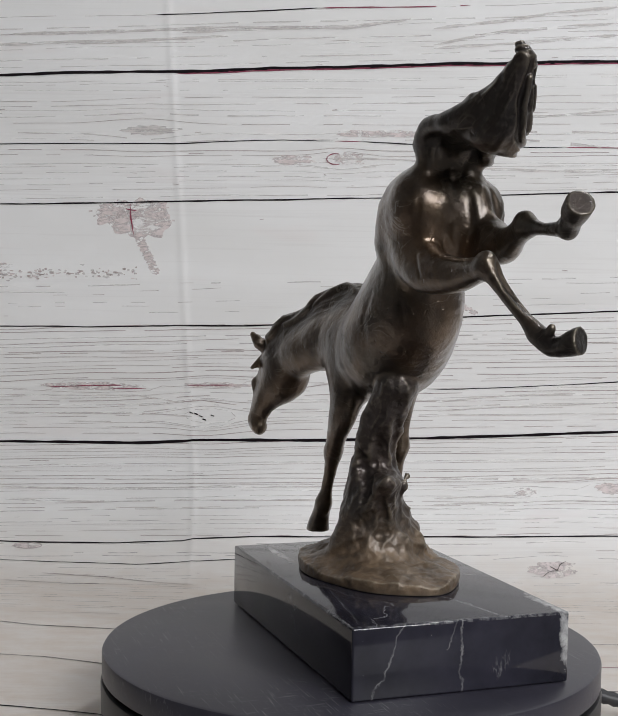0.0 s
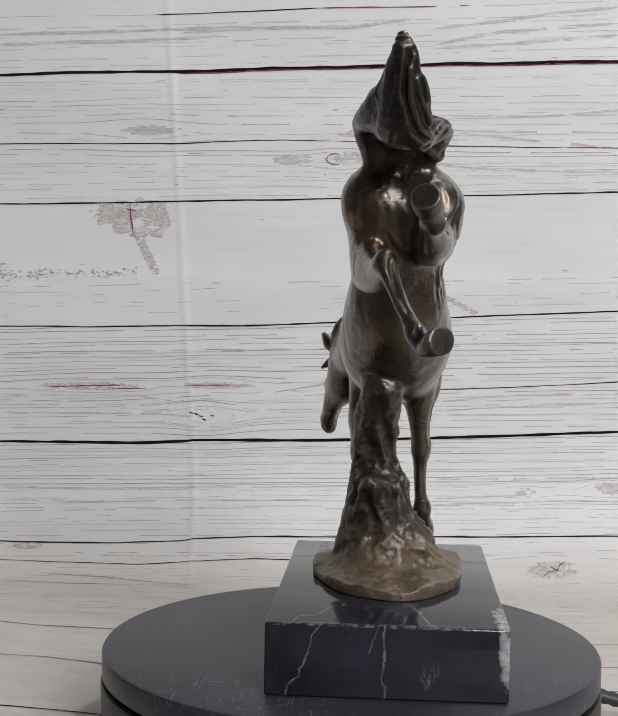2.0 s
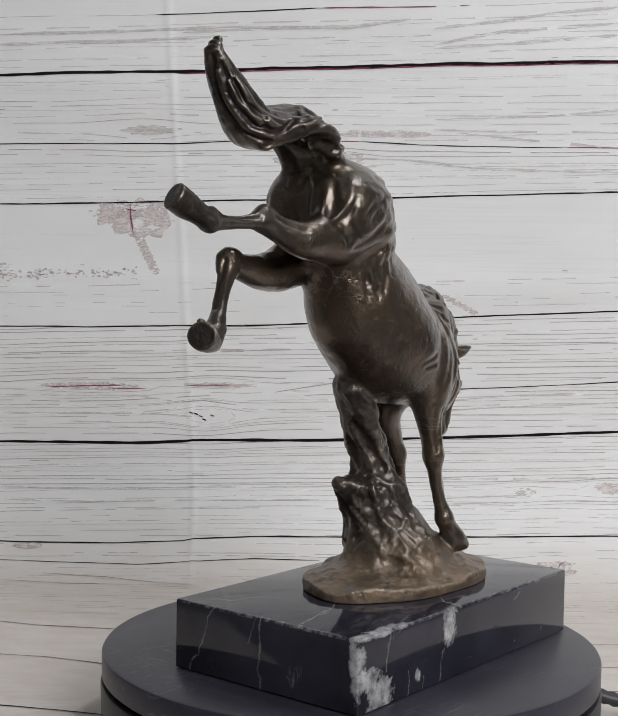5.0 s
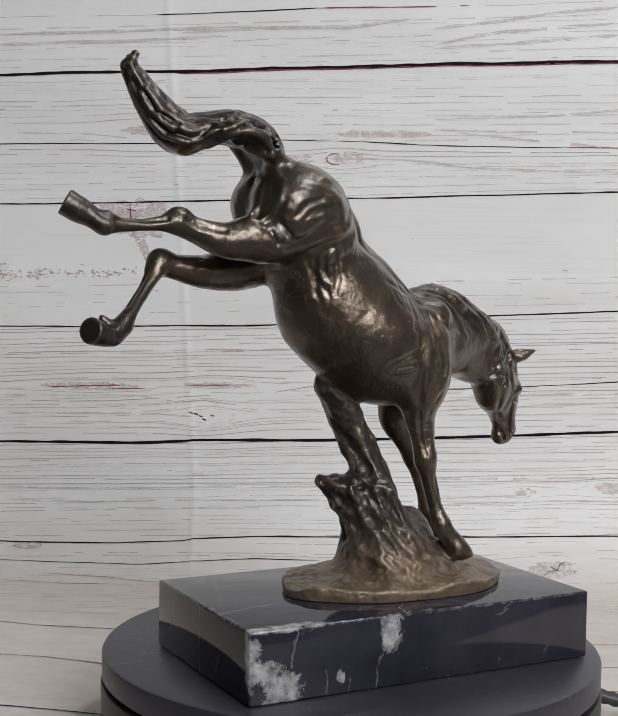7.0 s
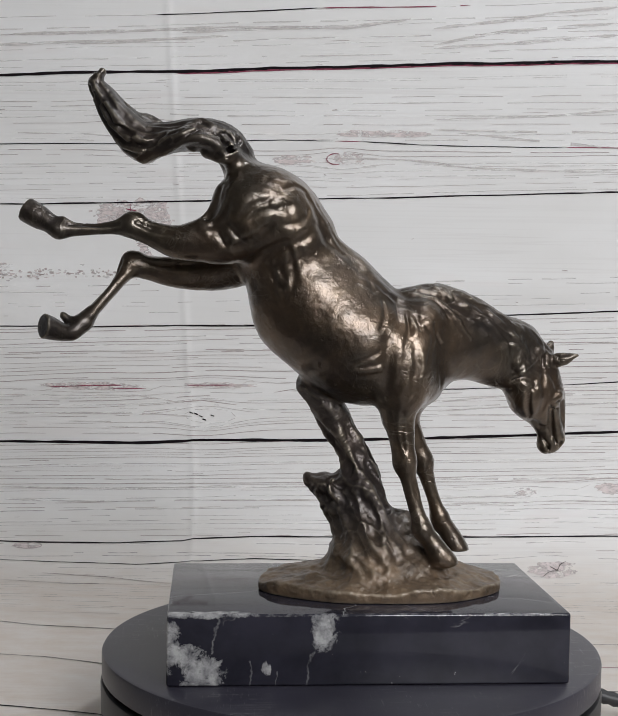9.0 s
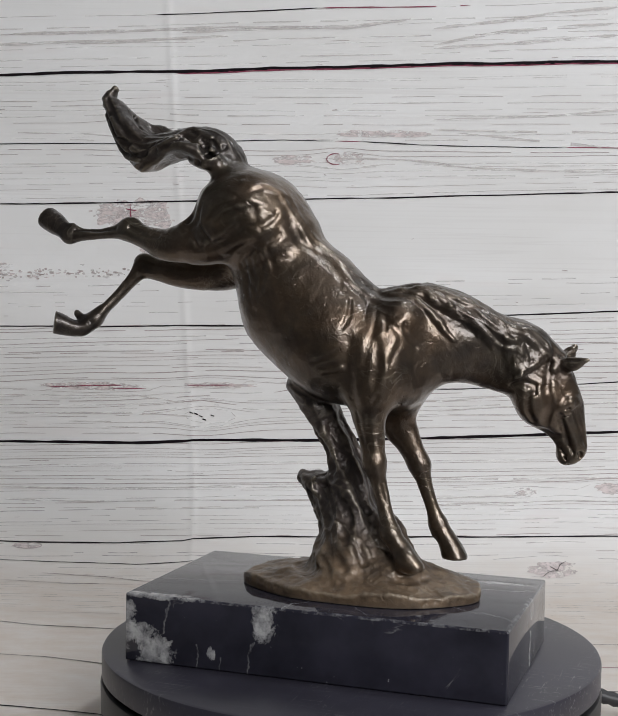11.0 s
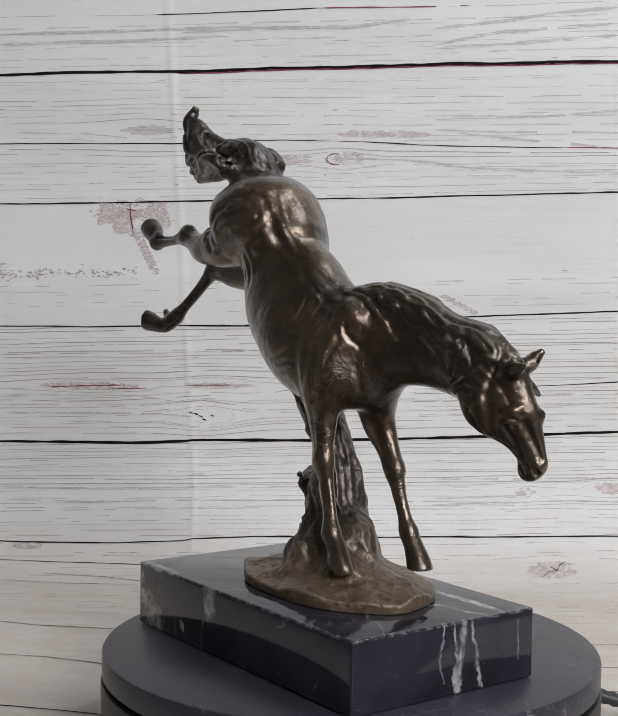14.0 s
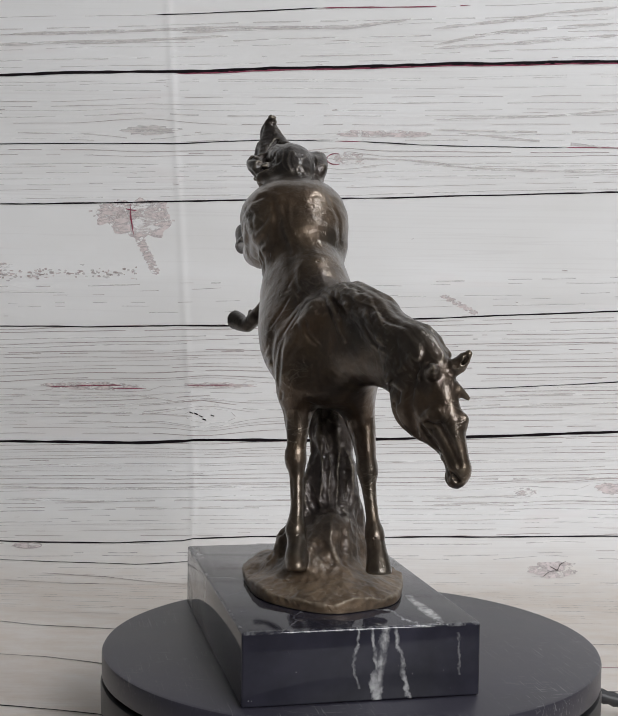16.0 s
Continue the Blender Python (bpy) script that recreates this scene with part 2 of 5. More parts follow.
def mat_cloth():
    """Printed vinyl: white-washed boards with faint streaks along them. Coordinates along the sheet, in metres."""
    m, t, b = node_mat("printed_vinyl")
    v = coords(t, which="UV")
    tone = noise_tex(t, coords(t, 3, 9, 1, "UV"), 1.6, 3, 0.5)
    base = ramp(t, tone, (0.3, (0.72, 0.715, 0.70)), (0.7, (0.80, 0.80, 0.795)))
    streak = noise_tex(t, coords(t, 6, 330, 1, "UV"), 1.0, 6, 0.66, 0.2)
    gate = noise_tex(t, coords(t, 5, 26, 1, "UV"), 1.0, 3, 0.5)
    lines = ramp(t, streak, (0.57, grey(0.0)), (0.66, grey(1.0)))
    base = mix(t, calc(t, "MULTIPLY", lines, calc(t, "MULTIPLY", gate, 0.20)), base, (0.46, 0.43, 0.42))
    flake = noise_tex(t, coords(t, 60, 330, 1, "UV"), 1.0, 4, 0.7)
    flakes = calc(t, "MULTIPLY", ramp(t, flake, (0.66, grey(0.0)), (0.70, grey(1.0))), ramp(t, gate, (0.50, grey(0.0)), (0.62, grey(0.8))))
    base = mix(t, calc(t, "MULTIPLY", flakes, 0.22), base, (0.50, 0.45, 0.44))
    blush = ramp(t, noise_tex(t, coords(t, 9, 30, 1, "UV"), 1.0, 2, 0.5), (0.62, grey(0.0)), (0.80, grey(1.0)))
    base = mix(t, calc(t, "MULTIPLY", blush, 0.25), base, (0.72, 0.60, 0.58))
    sep = t.nodes.new("ShaderNodeSeparateXYZ")
    t.links.new(v, sep.inputs[0])
    low = ramp(t, calc(t, "MULTIPLY_ADD", sep.outputs["Y"], -5.0, 0.0), (0.0, grey(0.0)), (0.6, grey(1.0)))
    mottle = noise_tex(t, coords(t, 30, 60, 1, "UV"), 1.0, 6, 0.7)
    base = mix(t, calc(t, "MULTIPLY", low, calc(t, "MULTIPLY_ADD", mottle, 1.45, 0.02)), base, (0.62, 0.548, 0.485))
    rings = noise_tex(t, coords(t, 1.6, 150, 1, "UV"), 1.0, 2, 0.5, 0.3)
    fine = ramp(t, calc(t, "ABSOLUTE", calc(t, "SUBTRACT", rings, 0.5)), (0.0, grey(1.0)), (0.035, grey(0.0)))
    part = ramp(t, noise_tex(t, coords(t, 1.5, 14, 1, "UV"), 1.0, 2, 0.5), (0.44, grey(0.0)), (0.58, grey(1.0)))
    base = mix(t, calc(t, "MULTIPLY", calc(t, "MULTIPLY", fine, part), 0.14), base, (0.42, 0.38, 0.37))
    t.links.new(base, b.inputs["Base Color"])
    b.inputs["Roughness"].default_value = 0.55
    b.inputs["Specular IOR Level"].default_value = 0.3
    bump(t, b, noise_tex(t, v, 14, 3, 0.5), 0.25, 0.004)
    return m


# white patches of the marble: middle and radii in metres, from the middle of its foot
MARBLE_BLOTCHES = [
    (-0.091, -0.053, 0.022, 0.006, 0.004, 0.009), (-0.084, -0.054, 0.014, 0.008, 0.006, 0.006), (-0.075, -0.054, 0.006, 0.010, 0.006, 0.009),
    (-0.021, -0.054, 0.025, 0.006, 0.005, 0.010), (-0.090, -0.052, 0.020, 0.005, 0.0035, 0.015),
    (-0.047, -0.0535, 0.008, 0.0022, 0.003, 0.003, 2.4),
    (0.092, 0.006, 0.006, 0.004, 0.003, 0.008), (-0.076, -0.052, 0.033, 0.024, 0.005, 0.002), (0.066, 0.036, 0.033, 0.026, 0.003, 0.0012),
]
BRONZE, MARBLE, PLATTER = mat_bronze(), mat_marble(), mat_platter()
SOOT = mat_plain("black_moulded_plastic", (0.02, 0.02, 0.022), 0.45)
GAP = mat_plain("dark_groove", (0.006, 0.006, 0.007), 0.8)
CLOTH = mat_cloth()
INK = mat_plain("dark_print_ink", (0.010, 0.007, 0.009), 0.9, 0, 0.5, 300)
INK.node_tree.nodes["Principled BSDF"].inputs["Specular IOR Level"].default_value = 0.1
RED_INK = mat_plain("dark_red_print_ink", (0.20, 0.022, 0.055), 0.6, 0, 0.4, 300)
GREY_INK = mat_plain("grey_print_ink", (0.37, 0.315, 0.305), 0.6, 0, 0.4, 300)
FAINT_INK = mat_flaky("faint_print_ink", (0.60, 0.57, 0.555), 34, 900, 0.40, 0.60)
PALE_INK = mat_flaky("pale_pink_print_ink", (0.63, 0.56, 0.55), 80, 210, 0.40, 0.58)
PLASTER = mat_plain("grey_wall_paint", (0.29, 0.285, 0.28), 0.8, 0, 0.08, 8)
TABLE_PAINT = mat_plain("dark_grey_table_paint", (0.075, 0.075, 0.08), 0.5, 0, 0.2, 30)
WOOD = mat_plain("worn_brown_floorboard", (0.20, 0.13, 0.08), 0.5, 0, 0.3, 20)


# ---- building helpers ----
def link_mesh(name, verts, faces, material, parent=None, smooth=False):
    me = bpy.data.meshes.new(name)
    me.from_pydata(verts, [], faces)
    me.materials.append(material)
    if smooth:
        me.polygons.foreach_set("use_smooth", [True] * len(me.polygons))
    ob = new(name, me)
    if parent:
        ob.parent = parent
    return ob


def part(name, bm, material, parent=None, label="", smooth=False):
    me = bpy.data.meshes.new(name)
    bmesh.ops.recalc_face_normals(bm, faces=bm.faces)
    bm.to_mesh(me)
    bm.free()
    me.materials.append(material)
    if smooth:
        me.polygons.foreach_set("use_smooth", [True] * len(me.polygons))
    ob = new(name, me)
    if parent:
        ob.parent = parent
    if label:
        ob["label"] = label
    return ob


def box_bm(x0, x1, y0, y1, z0, z1, bevel=0.0, segments=2):
    bm = bmesh.new()
    bmesh.ops.create_cube(bm, size=1.0)
    for v in bm.verts:
        v.co = Vector((x0 + (v.co.x + 0.5) * (x1 - x0), y0 + (v.co.y + 0.5) * (y1 - y0), z0 + (v.co.z + 0.5) * (z1 - z0)))
    if bevel:
        bmesh.ops.bevel(bm, geom=list(bm.edges), offset=bevel, segments=segments, profile=0.5, affect="EDGES")
    return bm


def lathe(profile, steps=128):
    """A solid turned about z from (radius, height) pairs; ends at radius 0 close it."""
    bm = bmesh.new()
    rings = []
    for rad, z in profile:
        if rad == 0:
            rings.append([bm.verts.new((0, 0, z))])
        else:
            rings.append([bm.verts.new((rad * math.cos(2 * math.pi * i / steps), rad * math.sin(2 * math.pi * i / steps), z)) for i in range(steps)])
    for a, b in zip(rings, rings[1:]):
        for i in range(steps):
            j = (i + 1) % steps
            if len(a) == 1:
                bm.faces.new((a[0], b[j], b[i]))
            elif len(b) == 1:
                bm.faces.new((a[i], a[j], b[0]))
            else:
                bm.faces.new((a[i], a[j], b[j], b[i]))
    return bm


# ---- the backdrop: one printed sheet that hangs and sweeps forward over the table ----
WALL_Y, SWEEP, TABLE_Z = 0.42, 0.10, -0.05


def sheet(u, v, lift=0.0):
    """Place on the sheet: u across, v up along it (v is the height while it hangs)."""
    ridge = 0.00055 * math.exp(-((u + 0.153 - 0.06 * (v - 0.30) * -1.1) / 0.0032) ** 2)
    sag = 0.0030 * math.exp(-((v - 0.183) / 0.012) ** 2) * (0.5 + 0.5 * noise.noise((u * 4, 3.1, 0)))
    swell = 0.004 * noise.noise((u * 5, v * 4, 7.7))
    out = lift + ridge + sag + swell
    turn = TABLE_Z + SWEEP
    if v >= turn:
        return (u, WALL_Y - out, v)
    phi = (turn - v) / SWEEP
    if phi < math.pi / 2:
        return (u, WALL_Y - SWEEP + (SWEEP - out) * math.cos(phi), turn - (SWEEP - out) * math.sin(phi))
    return (u, WALL_Y - SWEEP - (phi - math.pi / 2) * SWEEP, TABLE_Z + lift + 0.2 * swell * min(1.0, (phi - math.pi / 2)))


def backdrop():
    us = np.concatenate([np.linspace(-0.75, -0.20, 24), np.linspace(-0.195, -0.11, 90), np.linspace(-0.10, 0.75, 36)])
    vs = np.concatenate([np.linspace(-0.57, -0.12, 30), np.linspace(-0.11, 0.05, 30), np.linspace(0.06, 0.95, 110)])
    verts = [sheet(u, v) for v in vs for u in us]
    n = len(us)
    faces = [(j * n + i, j * n + i + 1, (j + 1) * n + i + 1, (j + 1) * n + i) for j in range(len(vs) - 1) for i in range(n - 1)]
    ob = link_mesh("backdrop", verts, faces, CLOTH, None, True)
    uv = ob.data.uv_layers.new(name="UVMap")
    flat = [(u, v) for v in vs for u in us]
    for loop in ob.data.loops:
        uv.data[loop.index].uv = flat[loop.vertex_index]
    tagged(ob, "creased white vinyl backdrop printed with whitewashed wooden boards", "backdrop", kind="structure")
    return ob


BACKDROP = backdrop()
INKS = {}


def strip(points, width, material, wobble=0.0, seed=0.0, breaks=0.0, lift=0.0004):
    """A printed line along the sheet: points (u, v), width in millimetres, uneven as print is."""
    verts, faces = INKS.setdefault(material.name, (material, [], []))[1:]
    line = []
    for (u0, v0), (u1, v1) in zip(points, points[1:]):
        n = max(2, int(math.hypot(u1 - u0, v1 - v0) / 0.004))
        line += [(u0 + (u1 - u0) * i / n, v0 + (v1 - v0) * i / n) for i in range(n)]
    line.append(points[-1])
    last = None
    for i, (u, v) in enumerate(line):
        (ua, va), (ub, vb) = line[max(0, i - 1)], line[min(len(line) - 1, i + 1)]
        size = math.hypot(ub - ua, vb - va) or 1.0
        nu, nv = -(vb - va) / size, (ub - ua) / size
        w = noise.noise((u * 60, seed, 1.3 + v * 60))
        shift = wobble * noise.noise((u * 18, seed, 4.2)) + 0.3 * wobble * noise.noise((u * 90, seed, 2.2))
        taper = 1.0 if len(line) < 6 else min(1.0, 0.25 + 2.0 * min(i, len(line) - 1 - i) / max(4, len(line) * 0.15))
        half = 0.0005 * width * (1 + 0.55 * w) * taper
        if breaks and noise.noise((u * 35, seed, 9.1)) < breaks - 0.8:
            last = None
            continue
        k = len(verts)
        u, v = u + nu * shift, v + nv * shift
        verts += [sheet(u - nu * half, v - nv * half, lift), sheet(u + nu * half, v + nv * half, lift)]
        if last is not None:
            faces.append((last, k, k + 1, last + 1))
        last = k


def seam(points, width, material):
    strip(points, width, material, 0.0007, points[0][1] * 37, 0.0 if material is INK else 0.25)


def patch(u, v, ru, rv, material, seed, lift=0.0003, n=40):
    """A printed blot with a ragged edge."""
    verts, faces = INKS.setdefault(material.name, (material, [], []))[1:]
    k = len(verts)
    verts.append(sheet(u, v, lift))
    for i in range(n):
        a = 2 * math.pi * i / n
        q = 1 + 0.45 * noise.noise((math.cos(a) * 2.2, math.sin(a) * 2.2, seed)) + 0.3 * noise.noise((math.cos(a) * 7, math.sin(a) * 7, seed))
        verts.append(sheet(u + ru * q * math.cos(a), v + rv * q * math.sin(a), lift))
    faces += [(k, k + 1 + i, k + 1 + (i + 1) % n) for i in range(n)]


def print_boards():
    seam([(-0.1519, 0.3577), (-0.0430, 0.3621), (0.0793, 0.3667), (0.2363, 0.3700)], 1.15, RED_INK)
    seam([(-0.3250, 0.3541), (-0.3018, 0.3547), (-0.2247, 0.3574), (-0.1519, 0.3592), (-0.0430, 0.3636), (0.0793, 0.3682), (0.2362, 0.3715)], 2.37, INK)
    seam([(-0.1715, 0.4053), (-0.1029, 0.4088), (-0.0347, 0.4123)], 0.92, INK)
    seam([(-0.0347, 0.4123), (0.0332, 0.4144), (0.0895, 0.4159)], 0.84, RED_INK)
    seam([(-0.3249, 0.2971), (-0.2243, 0.2987), (-0.1512, 0.2995), (-0.1015, 0.3024), (-0.0634, 0.3040), (-0.0215, 0.3037)], 0.77, INK)
    seam([(-0.0196, 0.3037), (0.0013, 0.3032)], 0.77, RED_INK)
    seam([(0.0013, 0.3032), (0.0808, 0.3008), (0.1711, 0.3003)], 0.77, INK)
    seam([(0.1711, 0.3003), (0.2384, 0.3000)], 0.84, RED_INK)
    seam([(-0.3248, 0.2462), (-0.3014, 0.2473), (-0.1507, 0.2517), (-0.0131, 0.2558), (0.2394, 0.2652)], 1.11, INK)
    seam([(-0.3245, 0.1442), (-0.3011, 0.1446), (-0.2232, 0.1452), (-0.1496, 0.1476), (-0.0841, 0.1491), (0.0460, 0.1563), (0.2424, 0.1669)], 1.11, INK)
    seam([(-0.3243, 0.0458), (-0.3007, 0.0463), (-0.1835, 0.0479), (-0.1427, 0.0499), (-0.1369, 0.0508), (-0.0287, 0.0531), (0.0672, 0.0566), (0.2455, 0.0668)], 2.14, INK)
    seam([(-0.3119, -0.0423), (-0.2891, -0.0425), (-0.1946, -0.0426), (-0.1387, -0.0389), (-0.1295, -0.0367), (-0.0790, -0.0333), (0.0857, -0.0282), (0.2419, -0.0248)], 1.23, INK)
    seam([(-0.3060, -0.0645), (-0.2837, -0.0642), (-0.2350, -0.0660), (-0.1719, -0.0677), (-0.1283, -0.0629), (-0.0772, -0.0581), (-0.0256, -0.0578)], 0.84, INK)
    seam([(-0.2743, -0.0983), (-0.2005, -0.1072), (-0.1148, -0.1131)], 0.77, GREY_INK)
    seam([(-0.2457, -0.0832), (-0.1936, -0.0887), (-0.1190, -0.1076)], 0.92, GREY_INK)
    seam([(-0.2610, -0.2119), (-0.2387, -0.2230), (-0.2115, -0.2309), (-0.1578, -0.2360), (-0.0502, -0.2434), (0.0400, -0.2424), (0.1595, -0.2417), (0.1956, -0.2394)], 0.84, INK)
    seam([(-0.2358, -0.2937), (-0.2170, -0.2988), (-0.1876, -0.3020), (-0.1513, -0.3129), (-0.1283, -0.3164)], 0.92, INK)
    seam([(0.1442, -0.2933), (0.1840, -0.2897)], 0.77, RED_INK)
    seam([(0.1357, -0.3409), (0.1728, -0.3385)], 1.00, INK)
    seam([(-0.2058, -0.3908), (-0.1849, -0.3935), (-0.1587, -0.3980), (-0.1301, -0.4044), (-0.0876, -0.4101)], 1.23, INK)
    seam([(0.0625, 0.0973), (0.1233, 0.1004), (0.1801, 0.1045), (0.2442, 0.1088)], 0.77, INK)
    seam([(-0.1450, 0.0832), (-0.1295, 0.0851), (-0.0986, 0.0818)], 0.77, GREY_INK)
    seam([(-0.0678, 0.0925), (-0.0142, 0.1020), (0.0471, 0.1024)], 0.77, GREY_INK)
    seam([(0.0599, 0.3967), (0.1160, 0.4035), (0.1532, 0.4094), (0.2100, 0.4154)], 2.6, FAINT_INK)
    seam([(0.0601, 0.3833), (0.1162, 0.3950), (0.2104, 0.4017)], 2.6, FAINT_INK)
    seam([(0.0602, 0.3807), (0.1351, 0.3862), (0.2107, 0.3921)], 2.6, FAINT_INK)
    seam([(-0.1484, 0.3912), (-0.0723, 0.3956), (-0.0118, 0.3968), (0.0409, 0.4047)], 2.6, FAINT_INK)
    seam([(-0.3019, 0.3876), (-0.2249, 0.3905), (-0.1104, 0.3960), (-0.0344, 0.3959)], 2.6, FAINT_INK)
    seam([(-0.3019, 0.3801), (-0.2057, 0.3832), (-0.1103, 0.3885)], 2.6, FAINT_INK)
    seam([(0.0616, 0.3141), (0.1182, 0.3132), (0.2044, 0.3131)], 1.7, FAINT_INK)
    seam([(0.0805, 0.3117), (0.1371, 0.3067), (0.2122, 0.3001)], 1.7, FAINT_INK)
    seam([(0.0623, 0.2844), (0.1378, 0.2816), (0.2390, 0.2787)], 1.7, FAINT_INK)
    seam([(0.0615, 0.3220), (0.1554, 0.3260), (0.2374, 0.3336)], 1.7, FAINT_INK)
    seam([(-0.0327, 0.2896), (0.0433, 0.2886), (0.0963, 0.2825)], 1.7, FAINT_INK)
    seam([(-0.2982, 0.0081), (-0.2204, 0.0087), (-0.1354, 0.0106), (0.0104, 0.0154)], 1.23, FAINT_INK)
    seam([(-0.2967, -0.0028), (-0.2192, -0.0030), (-0.1040, 0.0002), (-0.0276, 0.0032)], 1.23, FAINT_INK)
    seam([(0.0676, 0.0058), (0.1435, 0.0107)], 1.23, FAINT_INK)
    seam([(0.0676, 0.0006), (0.1812, 0.0064), (0.2451, 0.0064)], 1.23, FAINT_INK)
    seam([(0.0676, 0.0229), (0.1628, 0.0249), (0.2461, 0.0283)], 1.23, FAINT_INK)
    seam([(-0.3009, 0.0860), (-0.1839, 0.0883), (-0.1372, 0.0814)], 1.23, FAINT_INK)
    seam([(-0.3008, 0.0712), (-0.1837, 0.0728), (-0.1371, 0.0710)], 1.23, FAINT_INK)
    seam([(0.0705, 0.0798), (0.1427, 0.0850), (0.2447, 0.0916)], 1.23, FAINT_INK)
    seam([(0.0703, 0.0874), (0.1235, 0.0931), (0.1841, 0.0973)], 1.23, FAINT_INK)
    # grain, board by board: heights of its lower and upper edge at both ends, how many lines, share of dark ones, how broken
    rng = random.Random(4)
    knots = ((-0.2228, 0.0953, 0.062, 0.0050), (-0.1142, 0.0981, 0.045, 0.0045), (-0.125, 0.0715, 0.030, 0.0075), (-0.180, 0.3106, 0.034, 0.0060), (-0.015, 0.2886, 0.022, 0.0050),
             (0.1436, 0.0130, 0.022, 0.0035), (0.2137, 0.0176, 0.026, 0.0045), (0.160, -0.064, 0.030, 0.0080), (-0.2654, -0.0468, 0.020, 0.0035))
    boards = (((0.358, 0.375), (0.402, 0.424), 7, 0.15, 0.62), ((0.300, 0.305), (0.352, 0.367), 10, 0.10, 0.60), ((0.250, 0.268), (0.294, 0.298), 9, 0.25, 0.58),
              ((0.148, 0.170), (0.180, 0.198), 5, 0.20, 0.85), ((0.050, 0.071), (0.142, 0.164), 25, 0.66, 0.52), ((0.002, 0.018), (0.044, 0.064), 13, 0.8, 0.36),
              ((-0.040, -0.022), (0.0, 0.016), 9, 0.45, 0.62), ((-0.064, -0.053), (-0.046, -0.028), 3, 0.3, 0.7), ((-0.20, -0.19), (-0.072, -0.062), 13, 0.25, 0.68))
    for (a0, a1), (b0, b1), count, dark, gaps in boards:
        for n in range(count):
            f, key = (n + rng.uniform(0.15, 0.85)) / count, rng.uniform(0, 99)
            line = []
            for i in range(51):
                g = i / 50
                u = -0.33 + 0.60 * g
                v = (1 - f) * (a0 + (a1 - a0) * g) + f * (b0 + (b1 - b0) * g) + 0.0016 * noise.noise((u * 7, key, 0.5)) + 0.0005 * noise.noise((u * 30, key, 7.5))
                for ku, kv, ru, rv in knots:
                    away = v - kv
                    v += math.copysign(rv, away) * math.exp(-((u - ku) / ru) ** 2 - abs(away) / (2.2 * rv))
                line.append((u, v))
            if rng.random() < dark:
                strip(line, rng.uniform(0.22, 0.55), GREY_INK, 0.0003, key, gaps, 0.0003)
            else:
                strip(line, rng.uniform(0.35, 0.85), FAINT_INK, 0.0005, key, gaps, 0.0003)
        # short flecks between the lines
        for _ in range(count):
            g, f = rng.random(), rng.random()
            u = -0.33 + 0.60 * g
            v = (1 - f) * (a0 + (a1 - a0) * g) + f * (b0 + (b1 - b0) * g)
            long = rng.uniform(0.004, 0.022)
            strip([(u, v), (u + long, v + 0.035 * long)], rng.uniform(0.25, 0.5), GREY_INK if rng.random() < 0.25 + 0.4 * dark else FAINT_INK, 0.0006, rng.uniform(0, 99), 0.3, 0.0003)
    # a crumbled row of paint flakes
    for _ in range(150):
        u = -0.325 + 0.14 * rng.random() ** 1.3
        patch(u, 0.1885 + 0.02 * (u + 0.325) + rng.gauss(0, 0.0022), rng.uniform(0.0006, 0.0022), rng.uniform(0.0004, 0.0010), rng.choice((PALE_INK, GREY_INK, FAINT_INK)), rng.uniform(0, 99), 0.0003, 9)
    for _ in range(70):
        patch(rng.gauss(-0.190, 0.016), rng.gauss(0.240, 0.006), rng.uniform(0.0006, 0.0024), rng.uniform(0.0004, 0.0012), rng.choice((PALE_INK, PALE_INK, FAINT_INK)), rng.uniform(0, 99), 0.00035, 9)
    # knots, cracks and pale stains
    patch(-0.183, 0.237, 0.026, 0.016, PALE_INK, 1.0)
    patch(-0.208, 0.240, 0.012, 0.010, PALE_INK, 2.0)
    strip([(-0.1911, 0.2496), (-0.1905, 0.238), (-0.1878, 0.2229)], 1.1, RED_INK, 0.0, 3.0, 0.2, 0.0006)
    strip([(-0.1945, 0.2440), (-0.186, 0.2425)], 0.9, RED_INK, 0.002, 5.0, 0.3, 0.0006)
    for i in range(9):
        patch(-0.184 + 0.0018 * i, 0.222 - 0.0036 * i, 0.004, 0.003, PALE_INK, 10.0 + i)
    for i in range(14):
        a = 2 * math.pi * (i + 4) / 22
        strip([(-0.0193 + 0.0075 * math.cos(a), 0.2886 + 0.0045 * math.sin(a)), (-0.0193 + 0.0075 * math.cos(a + 0.3), 0.2886 + 0.0045 * math.sin(a + 0.3))], 0.7, RED_INK, 0, i, 0, 0.0005)
    patch(-0.008, 0.2890, 0.012, 0.005, PALE_INK, 21.0)
    for i in range(22):
        a = 2 * math.pi * i / 22
        strip([(-0.2654 + 0.0115 * math.cos(a), -0.0468 + 0.0036 * math.sin(a)), (-0.2654 + 0.0115 * math.cos(a + 0.29), -0.0468 + 0.0036 * math.sin(a + 0.29))], 0.5, GREY_INK, 0, i, 0, 0.0005)
    patch(-0.2654, -0.0468, 0.011, 0.0033, PALE_INK, 22.0)
    patch(-0.2228, 0.0953, 0.040, 0.0035, PALE_INK, 23.0)
    patch(-0.1142, 0.0981, 0.029, 0.0022, PALE_INK, 24.0)
